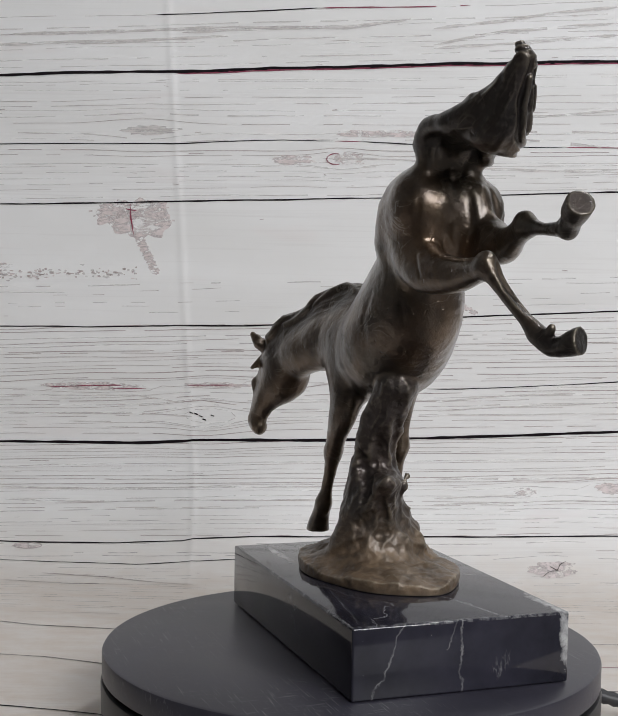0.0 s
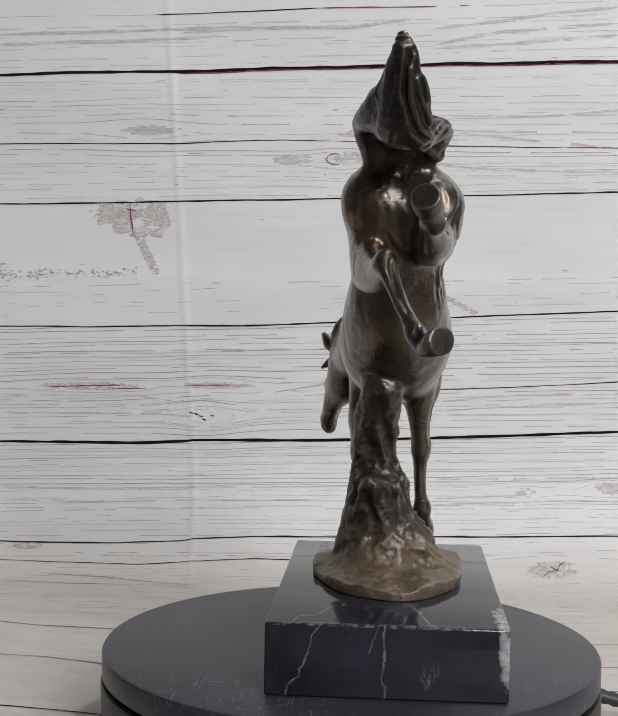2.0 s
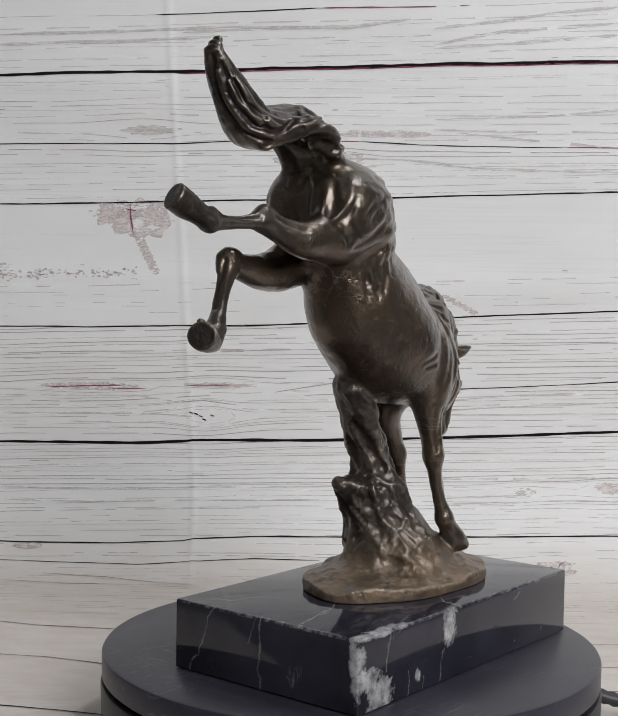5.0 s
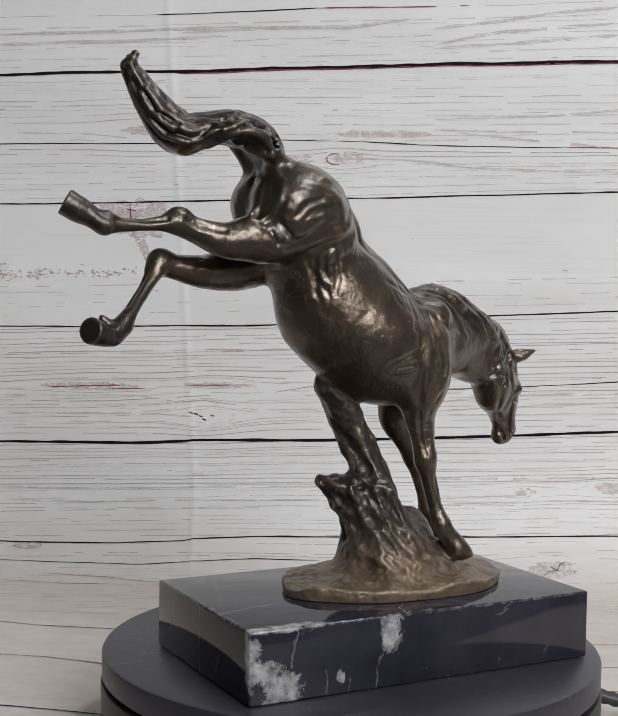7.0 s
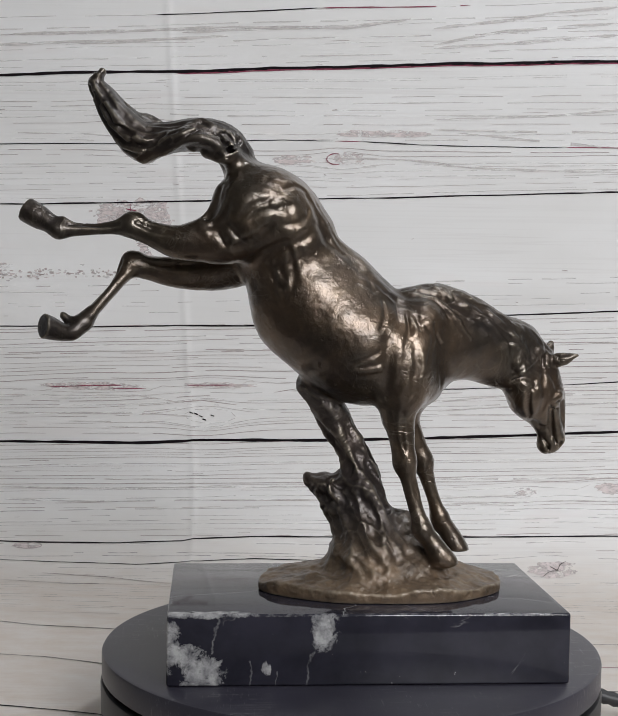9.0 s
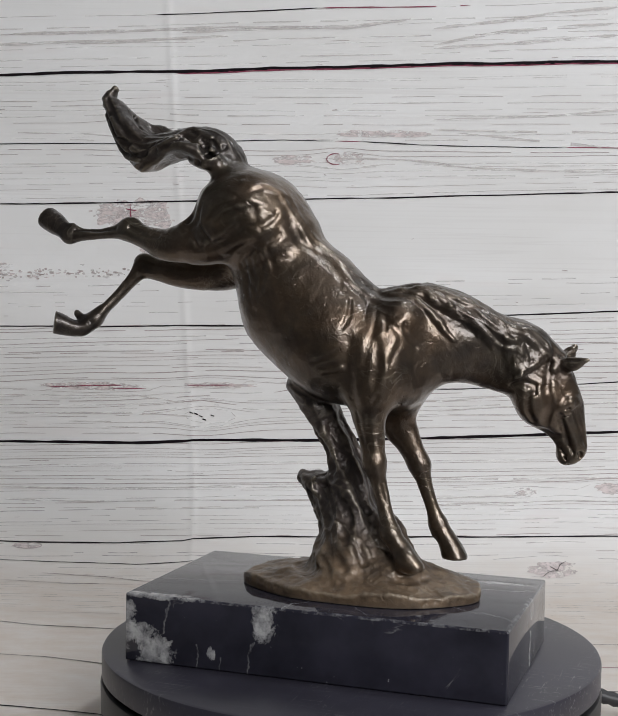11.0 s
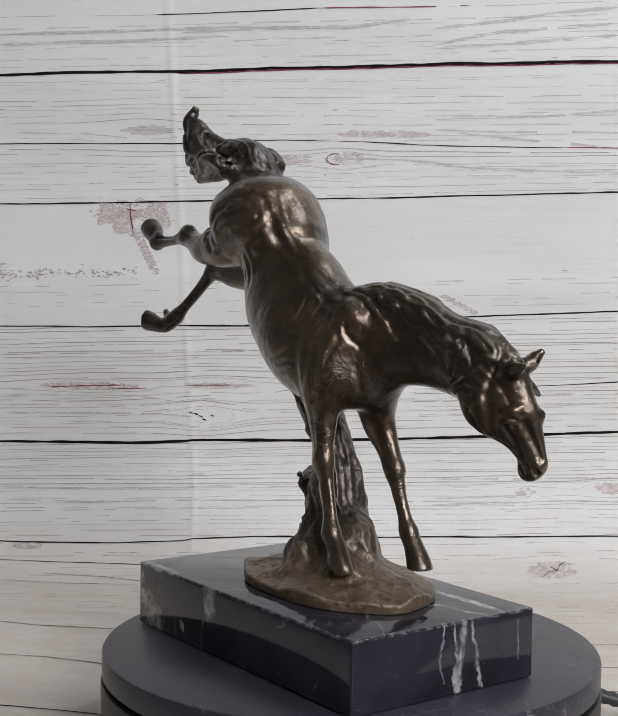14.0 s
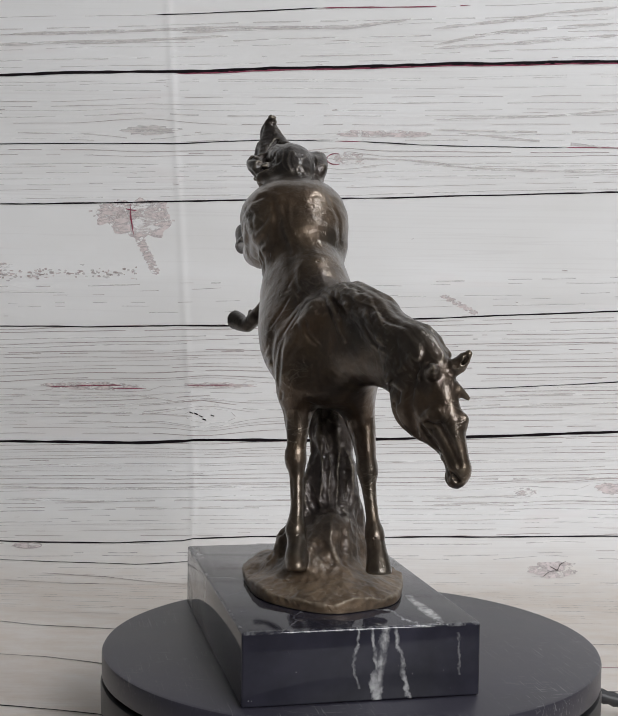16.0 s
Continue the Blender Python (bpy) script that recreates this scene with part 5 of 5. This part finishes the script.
    body.cut([(-85.9, -42.3, 247.7, 1.4), (-80.0, -40.5, 253.7, 2.4), (-74.7, -41.5, 251.7, 2.4), (-69.8, -32.0, 250.0, 2.4), (-66.0, -41.3, 245.2, 2.4), (-63.1, -30.4, 241.4, 1.4)], 1.0, 0.9)
    body.cut([(-127.1, -26.6, 274.7, 1.4), (-123.5, -29.6, 269.1, 2.4), (-120.1, -31.5, 263.7, 2.4), (-115.4, -32.6, 259.4, 2.4), (-111.0, -33.6, 255.3, 2.4), (-101.9, -32.6, 252.6, 1.4)], 1.0, 0.9)
    body.cut([(-78.6, -29.5, 257.5, 1.4), (-69.7, -31.2, 254.6, 2.4), (-63.2, -31.1, 247.8, 1.4)], 1.0, 0.9)
    body.cut([(-108.5, -33.3, 240.9, 1.4), (-98.6, -36.3, 241.1, 2.4), (-90.0, -39.4, 244.6, 1.4)], 1.0, 0.9)
    body.cut([(-71.4, -39.1, 239.4, 1.4), (-67.7, -41.1, 242.2, 2.4)], 1.0, 0.9)
    body.add([(-123.3, -28.8, 264.5, 0.9), (-119.0, -30.3, 258.2, 1.5), (-114.7, -31.7, 251.9, 1.5), (-109.4, -33.4, 248.9, 1.5), (-103.7, -34.3, 246.0, 1.5), (-97.7, -36.2, 246.8, 1.5), (-91.8, -39.0, 247.7, 1.5), (-86.6, -40.7, 249.8, 1.5), (-81.6, -39.9, 252.3, 0.9)], 1.0, 1.5)
    body.add([(-95.6, -32.5, 241.4, 0.9), (-91.2, -36.4, 244.3, 1.5), (-86.8, -39.9, 246.8, 1.5), (-78.4, -41.7, 248.1, 1.5), (-69.9, -39.8, 244.6, 1.5), (-66.8, -38.7, 239.6, 0.9)], 1.0, 1.5)
    body.add([(-87.8, -39.3, 251.4, 0.9), (-83.3, -29.3, 255.0, 1.5), (-78.6, -26.3, 257.8, 1.5), (-73.3, -28.8, 255.3, 1.5), (-67.9, -29.2, 253.3, 0.9)], 1.0, 1.5)
    body.add([(-109.6, -12.0, 259.6, 1.6), (-105.6, -10.0, 260.6, 2.6), (-99.7, -10.0, 258.5, 2.0)], 1.0, 2.0)
    body.cut([(-131.5, -22.9, 273.2, 1.3), (-130.4, -22.9, 267.9, 2.2), (-128.4, -22.4, 262.9, 2.2), (-126.1, -21.9, 258.0, 2.2), (-123.2, -23.5, 253.2, 2.2), (-120.1, -24.9, 248.6, 2.2), (-116.4, -26.1, 243.8, 2.2), (-112.6, -29.6, 241.9, 2.2), (-108.0, -32.7, 240.4, 1.3)], 1.0, 0.6)
    body.cut([(-129.1, -26.0, 269.8, 1.3), (-127.8, -26.7, 265.1, 2.2), (-125.6, -27.0, 260.5, 2.2), (-123.5, -27.2, 255.9, 2.2), (-120.9, -28.9, 252.5, 2.2), (-117.8, -30.5, 249.2, 2.2), (-114.3, -31.7, 245.8, 2.2), (-104.0, -35.8, 244.2, 2.2), (-95.6, -36.4, 250.5, 1.3)], 1.0, 0.6)
    body.cut([(-124.8, -28.3, 263.1, 1.3), (-122.6, -29.6, 258.3, 2.2), (-120.3, -30.4, 253.7, 2.2), (-111.0, -34.6, 250.7, 2.2)], 1.0, 0.6)
    body.cut([(-107.7, -30.3, 238.1, 1.3), (-104.0, -34.3, 239.9, 2.2), (-98.5, -36.9, 242.1, 2.2), (-93.0, -39.7, 246.9, 1.3)], 1.0, 0.6)
    body.add([(-128.7, -23.3, 266.9, 0.8), (-126.0, -23.6, 261.5, 1.4), (-123.1, -23.9, 256.0, 1.4), (-120.5, -25.5, 252.3, 1.4), (-117.9, -27.1, 248.6, 1.4), (-114.5, -28.3, 245.0, 1.4), (-110.5, -31.1, 243.6, 1.4), (-105.5, -33.6, 242.3, 0.8)], 1.0, 1.5)
    body.add([(-125.6, -26.6, 263.5, 0.8), (-123.4, -27.5, 259.1, 1.4), (-120.6, -28.2, 254.8, 1.4), (-116.7, -30.2, 251.5, 1.4), (-112.4, -32.1, 248.2, 1.4)], 1.0, 1.5)
    body.cut([(-80.0, -32.9, 250.7, 0.8), (-73.0, -28.8, 244.6, 1.3)], 1.0, 1.2)
    body.cut([(-63.1, -37.2, 243.5, 0.8), (-60.4, -29.2, 248.6, 1.3)], 1.0, 1.2)
    body.cut([(-108.3, -25.0, 259.1, 0.8), (-114.6, -19.7, 265.5, 1.3)], 1.0, 1.2)
    # scooped folds of the support
    rock.cut([(-10.6, -25.2, 74.4, 3.6), (-8.6, -30.1, 70.0, 6.0), (-5.2, -34.3, 66.0, 6.0), (-2.6, -38.2, 61.3, 6.0), (-0.7, -42.2, 56.5, 6.0), (9.0, -45.8, 48.5, 3.6)], 1.0, 0.7)
    rock.cut([(-17.7, -16.9, 70.0, 3.6), (-15.6, -21.3, 65.7, 6.0), (-13.0, -25.5, 62.3, 6.0), (-11.9, -29.7, 59.1, 6.0), (-9.6, -33.4, 54.8, 3.6)], 1.0, 0.7)
    rock.cut([(-20.1, -6.0, 73.8, 3.6), (-17.6, -9.9, 63.6, 6.0), (-13.7, -11.0, 56.3, 3.6)], 1.0, 0.7)
    rock.cut([(-21.0, -15.6, 112.7, 3.6), (-13.8, -20.4, 103.0, 6.0), (-10.1, -21.9, 97.4, 6.0), (-5.3, -22.6, 92.2, 3.6)], 1.0, 0.7)
    rock.cut([(-16.5, -7.1, 105.1, 3.6), (-13.2, -8.0, 95.1, 6.0), (-9.7, -6.0, 90.3, 3.6)], 1.0, 0.7)
    rock.cut([(-6.4, -22.4, 115.9, 3.6), (-3.7, -23.6, 110.5, 6.0), (-2.2, -24.3, 104.7, 6.0), (0.3, -25.2, 99.6, 6.0), (2.3, -24.9, 94.1, 3.6)], 1.0, 0.7)
    rock.cut([(4.5, -22.6, 98.6, 3.6), (7.7, -25.0, 92.9, 6.0), (11.0, -26.7, 86.0, 6.0), (14.3, -26.9, 80.2, 6.0), (16.2, -25.0, 74.1, 3.6)], 1.0, 0.7)
    rock.cut([(-9.6, -21.5, 85.1, 3.6), (-8.5, -27.2, 80.3, 6.0), (-6.0, -31.1, 75.2, 6.0), (-5.5, -33.1, 69.0, 6.0), (-4.2, -35.2, 62.7, 3.6)], 1.0, 0.7)
    rock.cut([(0.4, -29.9, 79.5, 3.6), (3.1, -34.1, 74.7, 6.0), (6.5, -35.7, 69.8, 6.0), (7.9, -38.2, 65.1, 6.0), (8.9, -40.0, 59.8, 3.6)], 1.0, 0.7)
    rock.cut([(-18.7, -18.6, 77.4, 3.6), (-16.5, -22.2, 72.8, 6.0), (-13.8, -25.0, 68.6, 6.0), (-13.4, -25.3, 63.5, 6.0), (-11.6, -27.7, 58.8, 3.6)], 1.0, 0.7)
    rock.cut([(14.0, -38.4, 59.6, 3.6), (18.6, -40.6, 51.9, 3.6)], 1.0, 0.7)
    rock.cut([(-20.9, -22.9, 45.1, 3.6), (-14.7, -33.5, 47.4, 6.0), (-7.7, -39.7, 46.2, 3.6)], 1.0, 0.7)
    rock.cut([(-3.6, -41.2, 51.5, 3.6), (0.9, -45.4, 46.7, 3.6)], 1.0, 0.7)
    rock.cut([(-1.5, -13.6, 117.8, 3.6), (2.8, -14.4, 113.0, 6.0), (5.8, -14.5, 107.8, 6.0), (9.1, -14.7, 102.4, 6.0), (12.9, -15.0, 96.7, 6.0), (15.9, -15.5, 90.6, 6.0), (18.0, -15.3, 84.6, 6.0), (19.3, -16.6, 77.8, 6.0), (21.4, -19.0, 72.9, 3.6)], 1.0, 0.7)
    rock.cut([(9.7, -5.8, 97.2, 3.6), (15.1, -5.9, 90.9, 6.0), (17.2, -5.9, 84.3, 6.0), (19.2, -7.4, 77.2, 6.0), (22.1, -10.1, 73.0, 3.6)], 1.0, 0.7)
    rock.cut([(33.0, -27.7, 59.5, 3.6), (40.2, -23.4, 56.4, 6.0), (41.3, -19.0, 51.6, 3.6)], 1.0, 0.7)
    rock.cut([(33.3, -43.9, 45.8, 3.6), (43.1, -39.1, 46.9, 6.0), (46.5, -32.6, 46.2, 3.6)], 1.0, 0.7)
    rock.cut([(32.6, -12.2, 62.9, 3.6), (37.2, -12.1, 56.9, 6.0), (39.8, -13.6, 51.3, 3.6)], 1.0, 0.7)
    rock.cut([(-7.4, -0.0, 97.5, 3.6), (-8.5, -1.2, 90.5, 6.0), (-10.9, -0.4, 87.4, 6.0), (-14.5, 2.2, 79.9, 6.0), (-12.7, 1.3, 73.4, 3.6)], 1.0, 0.7)
    rock.cut([(-15.6, -8.9, 102.3, 3.6), (-13.6, -12.5, 94.5, 6.0), (-10.6, -15.4, 90.0, 3.6)], 1.0, 0.7)
    rock.cut([(-8.1, 1.5, 60.9, 3.6), (-18.0, -6.1, 65.2, 6.0), (-14.4, -14.0, 57.3, 3.6)], 1.0, 0.7)
    rock.cut([(-10.3, -27.4, 65.6, 3.6), (-10.1, -32.4, 60.3, 6.0), (-8.3, -35.5, 53.9, 3.6)], 1.0, 0.7)
    rock.cut([(3.5, 10.7, 45.0, 3.6), (-6.6, 6.6, 49.2, 6.0), (-10.3, -1.0, 52.5, 3.6)], 1.0, 0.7)
    rock.cut([(-14.4, -28.3, 48.6, 3.6), (-12.5, -36.3, 47.1, 6.0), (-8.0, -42.4, 44.6, 3.6)], 1.0, 0.7)
    rock.add([(-25.0, -12.0, 84.6, 1.4), (-18.7, -14.5, 83.7, 2.4), (-16.2, -17.3, 81.2, 1.4)], 1.0, 1.5)
    rock.add([(-20.1, -14.3, 83.2, 1.4), (-12.6, -16.5, 83.2, 2.4), (-5.8, -19.5, 85.8, 1.4)], 1.0, 1.5)
    plain = body.d.copy()
    # ridge of the back and loin
    body.add([(-26.6, -29.5, 224.7, 1.2), (-23.7, -30.4, 218.9, 2.0), (-21.1, -30.9, 213.4, 2.0), (-16.6, -28.7, 205.4, 2.0), (-13.4, -25.7, 200.3, 2.0), (-7.8, -25.1, 195.6, 1.2)], 1.0, 1.2)
    body.cut([(-23.0, -34.4, 222.9, 3.0), (-17.9, -37.5, 212.6, 5.0), (-13.2, -34.2, 203.3, 5.0), (-7.2, -30.4, 197.2, 3.0)], 1.0, 1.5)
    body.add([(-1.9, -29.8, 187.0, 1.4), (3.6, -30.2, 181.5, 2.4), (10.6, -30.5, 176.8, 1.4)], 1.0, 2.0)
    body.cut([(-37.0, -42.5, 190.5, 1.5), (-28.0, -43.4, 194.8, 2.5), (-20.5, -39.4, 192.3, 1.5)], 1.0, 0.9)
    body.cut([(-39.6, -46.1, 224.9, 1.3), (-34.3, -41.6, 227.7, 2.2), (-29.0, -36.9, 225.1, 1.3)], 1.0, 0.8)
    body.cut([(-40.5, -48.5, 208.4, 1.4), (-31.4, -46.1, 209.8, 2.4), (-27.8, -41.4, 215.6, 1.4)], 1.0, 0.8)
    body.add([(-41.3, -48.1, 215.4, 1.0), (-36.2, -45.4, 217.4, 1.6), (-30.1, -42.2, 214.1, 1.0)], 1.0, 1.0)
    body.cut([(-5.7, -38.4, 182.3, 1.0), (4.6, -36.4, 178.1, 1.0)], 1.0, 1.0)
    body.add([(-27.8, -34.8, 221.8, 1.2), (-24.2, -33.4, 215.6, 2.0), (-20.3, -32.3, 209.7, 2.0), (-17.8, -30.9, 202.8, 2.0), (-12.2, -30.4, 195.5, 1.2)], 1.0, 1.2)
    body.cut([(-27.3, -38.2, 222.9, 2.1), (-22.4, -38.2, 215.7, 3.5), (-19.1, -37.5, 208.3, 3.5), (-16.9, -35.9, 202.1, 3.5), (-13.4, -34.4, 196.9, 2.1)], 1.0, 0.9)
    body.cut([(-27.3, -7.7, 229.0, 2.1), (-22.7, -4.9, 223.0, 3.5), (-21.4, -1.7, 216.7, 3.5), (-18.4, -2.6, 210.5, 3.5), (-17.3, -3.7, 203.8, 2.1)], 1.0, 0.9)
    body.add([(-24.4, -21.4, 224.1, 1.2), (-20.8, -19.9, 217.8, 2.0), (-17.2, -18.3, 211.9, 2.0), (-15.4, -17.6, 206.4, 2.0), (-12.3, -16.9, 200.4, 1.2)], 1.0, 1.5)
    body.cut([(3.1, -37.4, 177.7, 1.0), (1.6, -33.9, 183.7, 1.6), (9.7, -33.0, 177.8, 1.0)], 1.0, 0.8)
    body.cut([(23.4, -36.2, 167.2, 1.3), (31.0, -37.6, 161.8, 2.2), (33.7, -37.2, 156.2, 2.2), (31.9, -39.5, 150.7, 2.2), (29.7, -41.5, 145.1, 1.3)], 1.0, 0.9)
    body.cut([(38.6, -30.1, 143.5, 1.8), (40.3, -29.5, 138.1, 3.0), (39.8, -27.9, 132.4, 1.8)], 1.0, 1.0)
    body.cut([(93.9, 0.6, 141.1, 1.2), (102.2, 2.9, 137.8, 2.0), (105.1, 4.5, 130.3, 1.2)], 1.0, 0.8)
    body.cut([(-46.3, -2.1, 177.8, 1.8), (-46.0, -2.9, 171.1, 3.0), (-44.1, -4.7, 164.7, 1.8)], 1.0, 1.0)
    body.cut([(-71.3, 0.5, 220.9, 1.8), (-70.9, 1.1, 213.1, 3.0), (-67.9, 1.5, 206.0, 3.0), (-69.0, 0.1, 201.2, 3.0), (-76.7, -1.9, 195.0, 1.8)], 1.0, 0.9)
    body.add([(-69.1, -19.7, 212.9, 1.1), (-68.6, -13.7, 209.1, 1.8), (-66.8, -13.4, 204.1, 1.8), (-66.6, -13.0, 198.6, 1.1)], 1.0, 1.2)
    body.cut([(-44.1, -39.5, 182.8, 1.5), (-42.0, -40.7, 175.2, 2.5), (-38.2, -41.0, 167.7, 1.5)], 1.0, 1.0)
    body.cut([(-28.2, 5.2, 178.3, 1.8), (-26.1, 6.8, 171.6, 3.0), (-23.5, 7.6, 164.8, 3.0), (-23.7, 6.7, 156.6, 3.0), (-21.6, 4.7, 148.6, 1.8)], 1.0, 1.0)
    body.cut([(-47.5, -49.4, 223.4, 1.8), (-42.7, -50.6, 220.5, 3.0), (-36.9, -49.3, 217.5, 3.0), (-35.5, -49.1, 212.1, 3.0), (-33.7, -47.0, 206.9, 1.8)], 1.0, 0.9)
    body.add([(-64.7, -45.8, 217.9, 1.2), (-58.8, -46.6, 222.8, 2.0), (-53.9, -47.5, 222.1, 2.0), (-47.9, -47.7, 221.5, 1.2)], 1.0, 1.2)
    body.cut([(-45.0, -39.9, 192.1, 1.2), (-43.7, -39.9, 187.0, 2.0), (-42.3, -39.5, 181.9, 1.2)], 1.0, 0.9)
    body.cut([(-35.9, -43.2, 194.4, 1.2), (-34.4, -42.7, 189.4, 2.0), (-33.7, -43.0, 184.3, 2.0), (-35.4, -42.7, 177.9, 1.2)], 1.0, 0.9)
    body.cut([(-31.4, -43.9, 197.7, 1.0), (-27.6, -41.8, 188.6, 1.0)], 1.0, 0.9)
    body.d = 0.42 * body.d + 0.58 * plain
    k = 3.0
    h = np.maximum(k - np.abs(body.d - rock.d), 0) / k
    d = np.minimum(body.d, rock.d) - h * h * k * 0.25
    floor_z = body.axes[2][None, None, :]
    d = np.maximum(d, 33.1 - floor_z)
    verts, quads = skin(d, body.low, STEP)
    rough = np.clip((body.value(verts) - rock.value(verts)) / 4.0 + 0.3, 0, 1)
    # even out the steps of the grid
    pairs = np.concatenate([quads[:, [0, 1]], quads[:, [1, 2]], quads[:, [2, 3]], quads[:, [3, 0]]])
    for weight in (0.5, 0.5, -0.45, 0.4):
        total = np.stack([np.bincount(pairs[:, 0], verts[pairs[:, 1], i], len(verts)) + np.bincount(pairs[:, 1], verts[pairs[:, 0], i], len(verts)) for i in range(3)], 1)
        count = np.bincount(pairs[:, 0], minlength=len(verts)) + np.bincount(pairs[:, 1], minlength=len(verts))
        verts = verts + weight * (total / count[:, None] - verts)
    for middle, reach, shift in (
            ((45.0, -8.0, 178.0), (22.0, 15.0, 13.0), (0.0, -5.0, -1.2)), ((74.0, 2.0, 166.0), (20.0, 15.0, 13.0), (0.0, -6.0, -1.8)),  # crest
            ((88.0, 0.0, 127.0), (12.0, 12.0, 16.0), (-2.5, -8.0, 0.0)),  # cheek
            ((-48.0, 8.0, 218.0), (24.0, 14.0, 22.0), (0.0, -4.4, -1.2)), ((-60.0, 5.0, 195.0), (18.0, 10.0, 14.0), (0.0, -3.0, 0.0)),  # far buttock
            ((-45.0, -20.0, 160.0), (16.0, 26.0, 22.0), (-4.0, 0.0, -2.5)),  # belly
            ((-4.0, -20.0, 190.0), (16.0, 24.0, 16.0), (2.6, 0.0, 2.6)),  # loin
            ((21.0, -3.0, 116.0), (10.0, 10.0, 17.0), (-5.0, 0.0, 0.0)),  # upper foreleg
            ((-134.0, -26.0, 165.0), (17.0, 14.0, 15.0), (-3.2, -2.0, -2.2)),  # cannon of the bent hind leg
            ((104.0, 17.0, 108.0), (12.0, 14.0, 20.0), (0.0, 2.2, 0.0))):  # muzzle
        verts = lean(verts, middle, reach, shift)
    # hair: where it grows, and how far along and across its run
    hair = []
    for line, size in ((CREST - np.array((0.0, 4.0, 4.0)), 19.0), (TAIL, 19.0)):
        gap, run, off = along_line(verts, line)
        hair.append((np.clip((size - gap) / 4.0, 0, 1) * (0.4 if line is not TAIL else 0.55), run, off))
    hair[0][0][:] *= np.clip((hair[0][2][:, 2] + 15.0) / 5.0, 0, 1)
    hair[1][0][:] *= np.clip((verts[:, 2] - 237.0) / 5.0, 0, 1)
    strand = np.zeros(len(verts))
    for w, run, off in hair:
        for i in np.nonzero(w > 0.01)[0]:
            a, b = float(run[i]), 2.2 * noise.noise((float(run[i]) * 0.09, float(off[i][1]) * 0.05, 3.0))
            y, z = float(off[i][1]) + b, float(off[i][2]) + 0.6 * float(off[i][0]) + b
            strand[i] += w[i] * (0.55 - 2.0 * abs(noise.noise((a * 0.022, y * 0.23, z * 0.23))) - 0.35 * abs(noise.noise((a * 0.04, y * 0.55, z * 0.55 + 9.0))))
    verts = verts * MM
    me = bpy.data.meshes.new("horse_statue")
    me.from_pydata(verts.tolist(), [], quads.tolist())
    me.polygons.foreach_set("use_smooth", [True] * len(me.polygons))
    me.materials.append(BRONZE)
    me.update()
    normals = np.zeros(len(verts) * 3)
    me.vertices.foreach_get("normal", normals)
    normals = normals.reshape(-1, 3)
    lift = np.zeros(len(verts))
    for i, (p, w) in enumerate(zip(verts, rough)):
        q = Vector(p)
        small = 0.07 * noise.noise(q * 420) + 0.16 * noise.noise(q * 210) + 0.30 * noise.noise(q * 90) + 0.22 * (0.5 - abs(noise.noise(q * 65))) + 0.9 * strand[i]
        # long shallow muscles of the hindquarters
        hind = min(1.0, max(0.0, (-0.032 - q.x) / 0.02)) * min(1.0, max(0.0, (q.x + 0.098) / 0.02)) * min(1.0, max(0.0, (q.z - 0.172) / 0.015)) * min(1.0, max(0.0, (0.238 - q.z) / 0.008))
        if hind > 0:
            small += hind * (1.0 * noise.noise((q.x * 46, q.y * 66, q.z * 34)) + 0.6 * (0.4 - abs(noise.noise((q.x * 70, q.y * 95, q.z * 50)))))
        if w > 0:
            # slanting folds: long cells, hollow in the middle and sharp where they meet
            along, over = q.x * 0.55 - q.z * 0.83, q.x * 0.83 + q.z * 0.55
            bend = 0.004 * noise.noise(q * 60)
            near = noise.voronoi((along * 34, (over + bend) * 125, (q.y + bend) * 125))[0][0]
            tiny = noise.voronoi(q * 230)[0][0]
            steep = min(1.0, max(0.25, (q.z - 0.038) / 0.02))
            small += w * (steep * (2.8 * near - 1.3 + 1.3 * noise.noise(q * 80)) + 0.65 * tiny - 0.20 + 0.18 * noise.noise(q * 430))
        lift[i] = small
    keep = np.clip((verts[:, 2] - 0.0335) / 0.003, 0, 1)
    verts = verts + normals * (lift * keep * MM)[:, None]
    me.vertices.foreach_set("co", verts.ravel())
    me.update()
    earth = me.attributes.new("earth", "FLOAT", "POINT")
    earth.data.foreach_set("value", rough.astype(np.float32))
    dusk = np.maximum(np.clip((verts[:, 2] - 0.236) / 0.008, 0, 1), np.clip((-0.101 - verts[:, 0]) / 0.045, 0, 1))
    dusk = np.maximum(dusk, 1.4 * hair[0][0])
    patina = me.attributes.new("patina", "FLOAT", "POINT")
    patina.data.foreach_set("value", dusk.astype(np.float32))
    ob = new("horse_statue", me)
    return tagged(ob, "brown patinated bronze bucking horse on a rocky mound", "statue")


HORSE = horse_statue()


# ---- what moves: the platter turns and carries plinth and statue ----
def motions():
    rows = [0.5 * i for i in range(33)]

    def turned(offset):
        made = []
        for t in rows:
            made.append((t, pose(0, 0, 0, 0, 0, 111.65 - 11.677 * t) @ offset))
        return made

    walk(TOP, turned(Matrix()))
    walk(PLINTH, turned(pose(0.0012, -0.0186, 0)))
    walk(HORSE, turned(Matrix()))


motions()
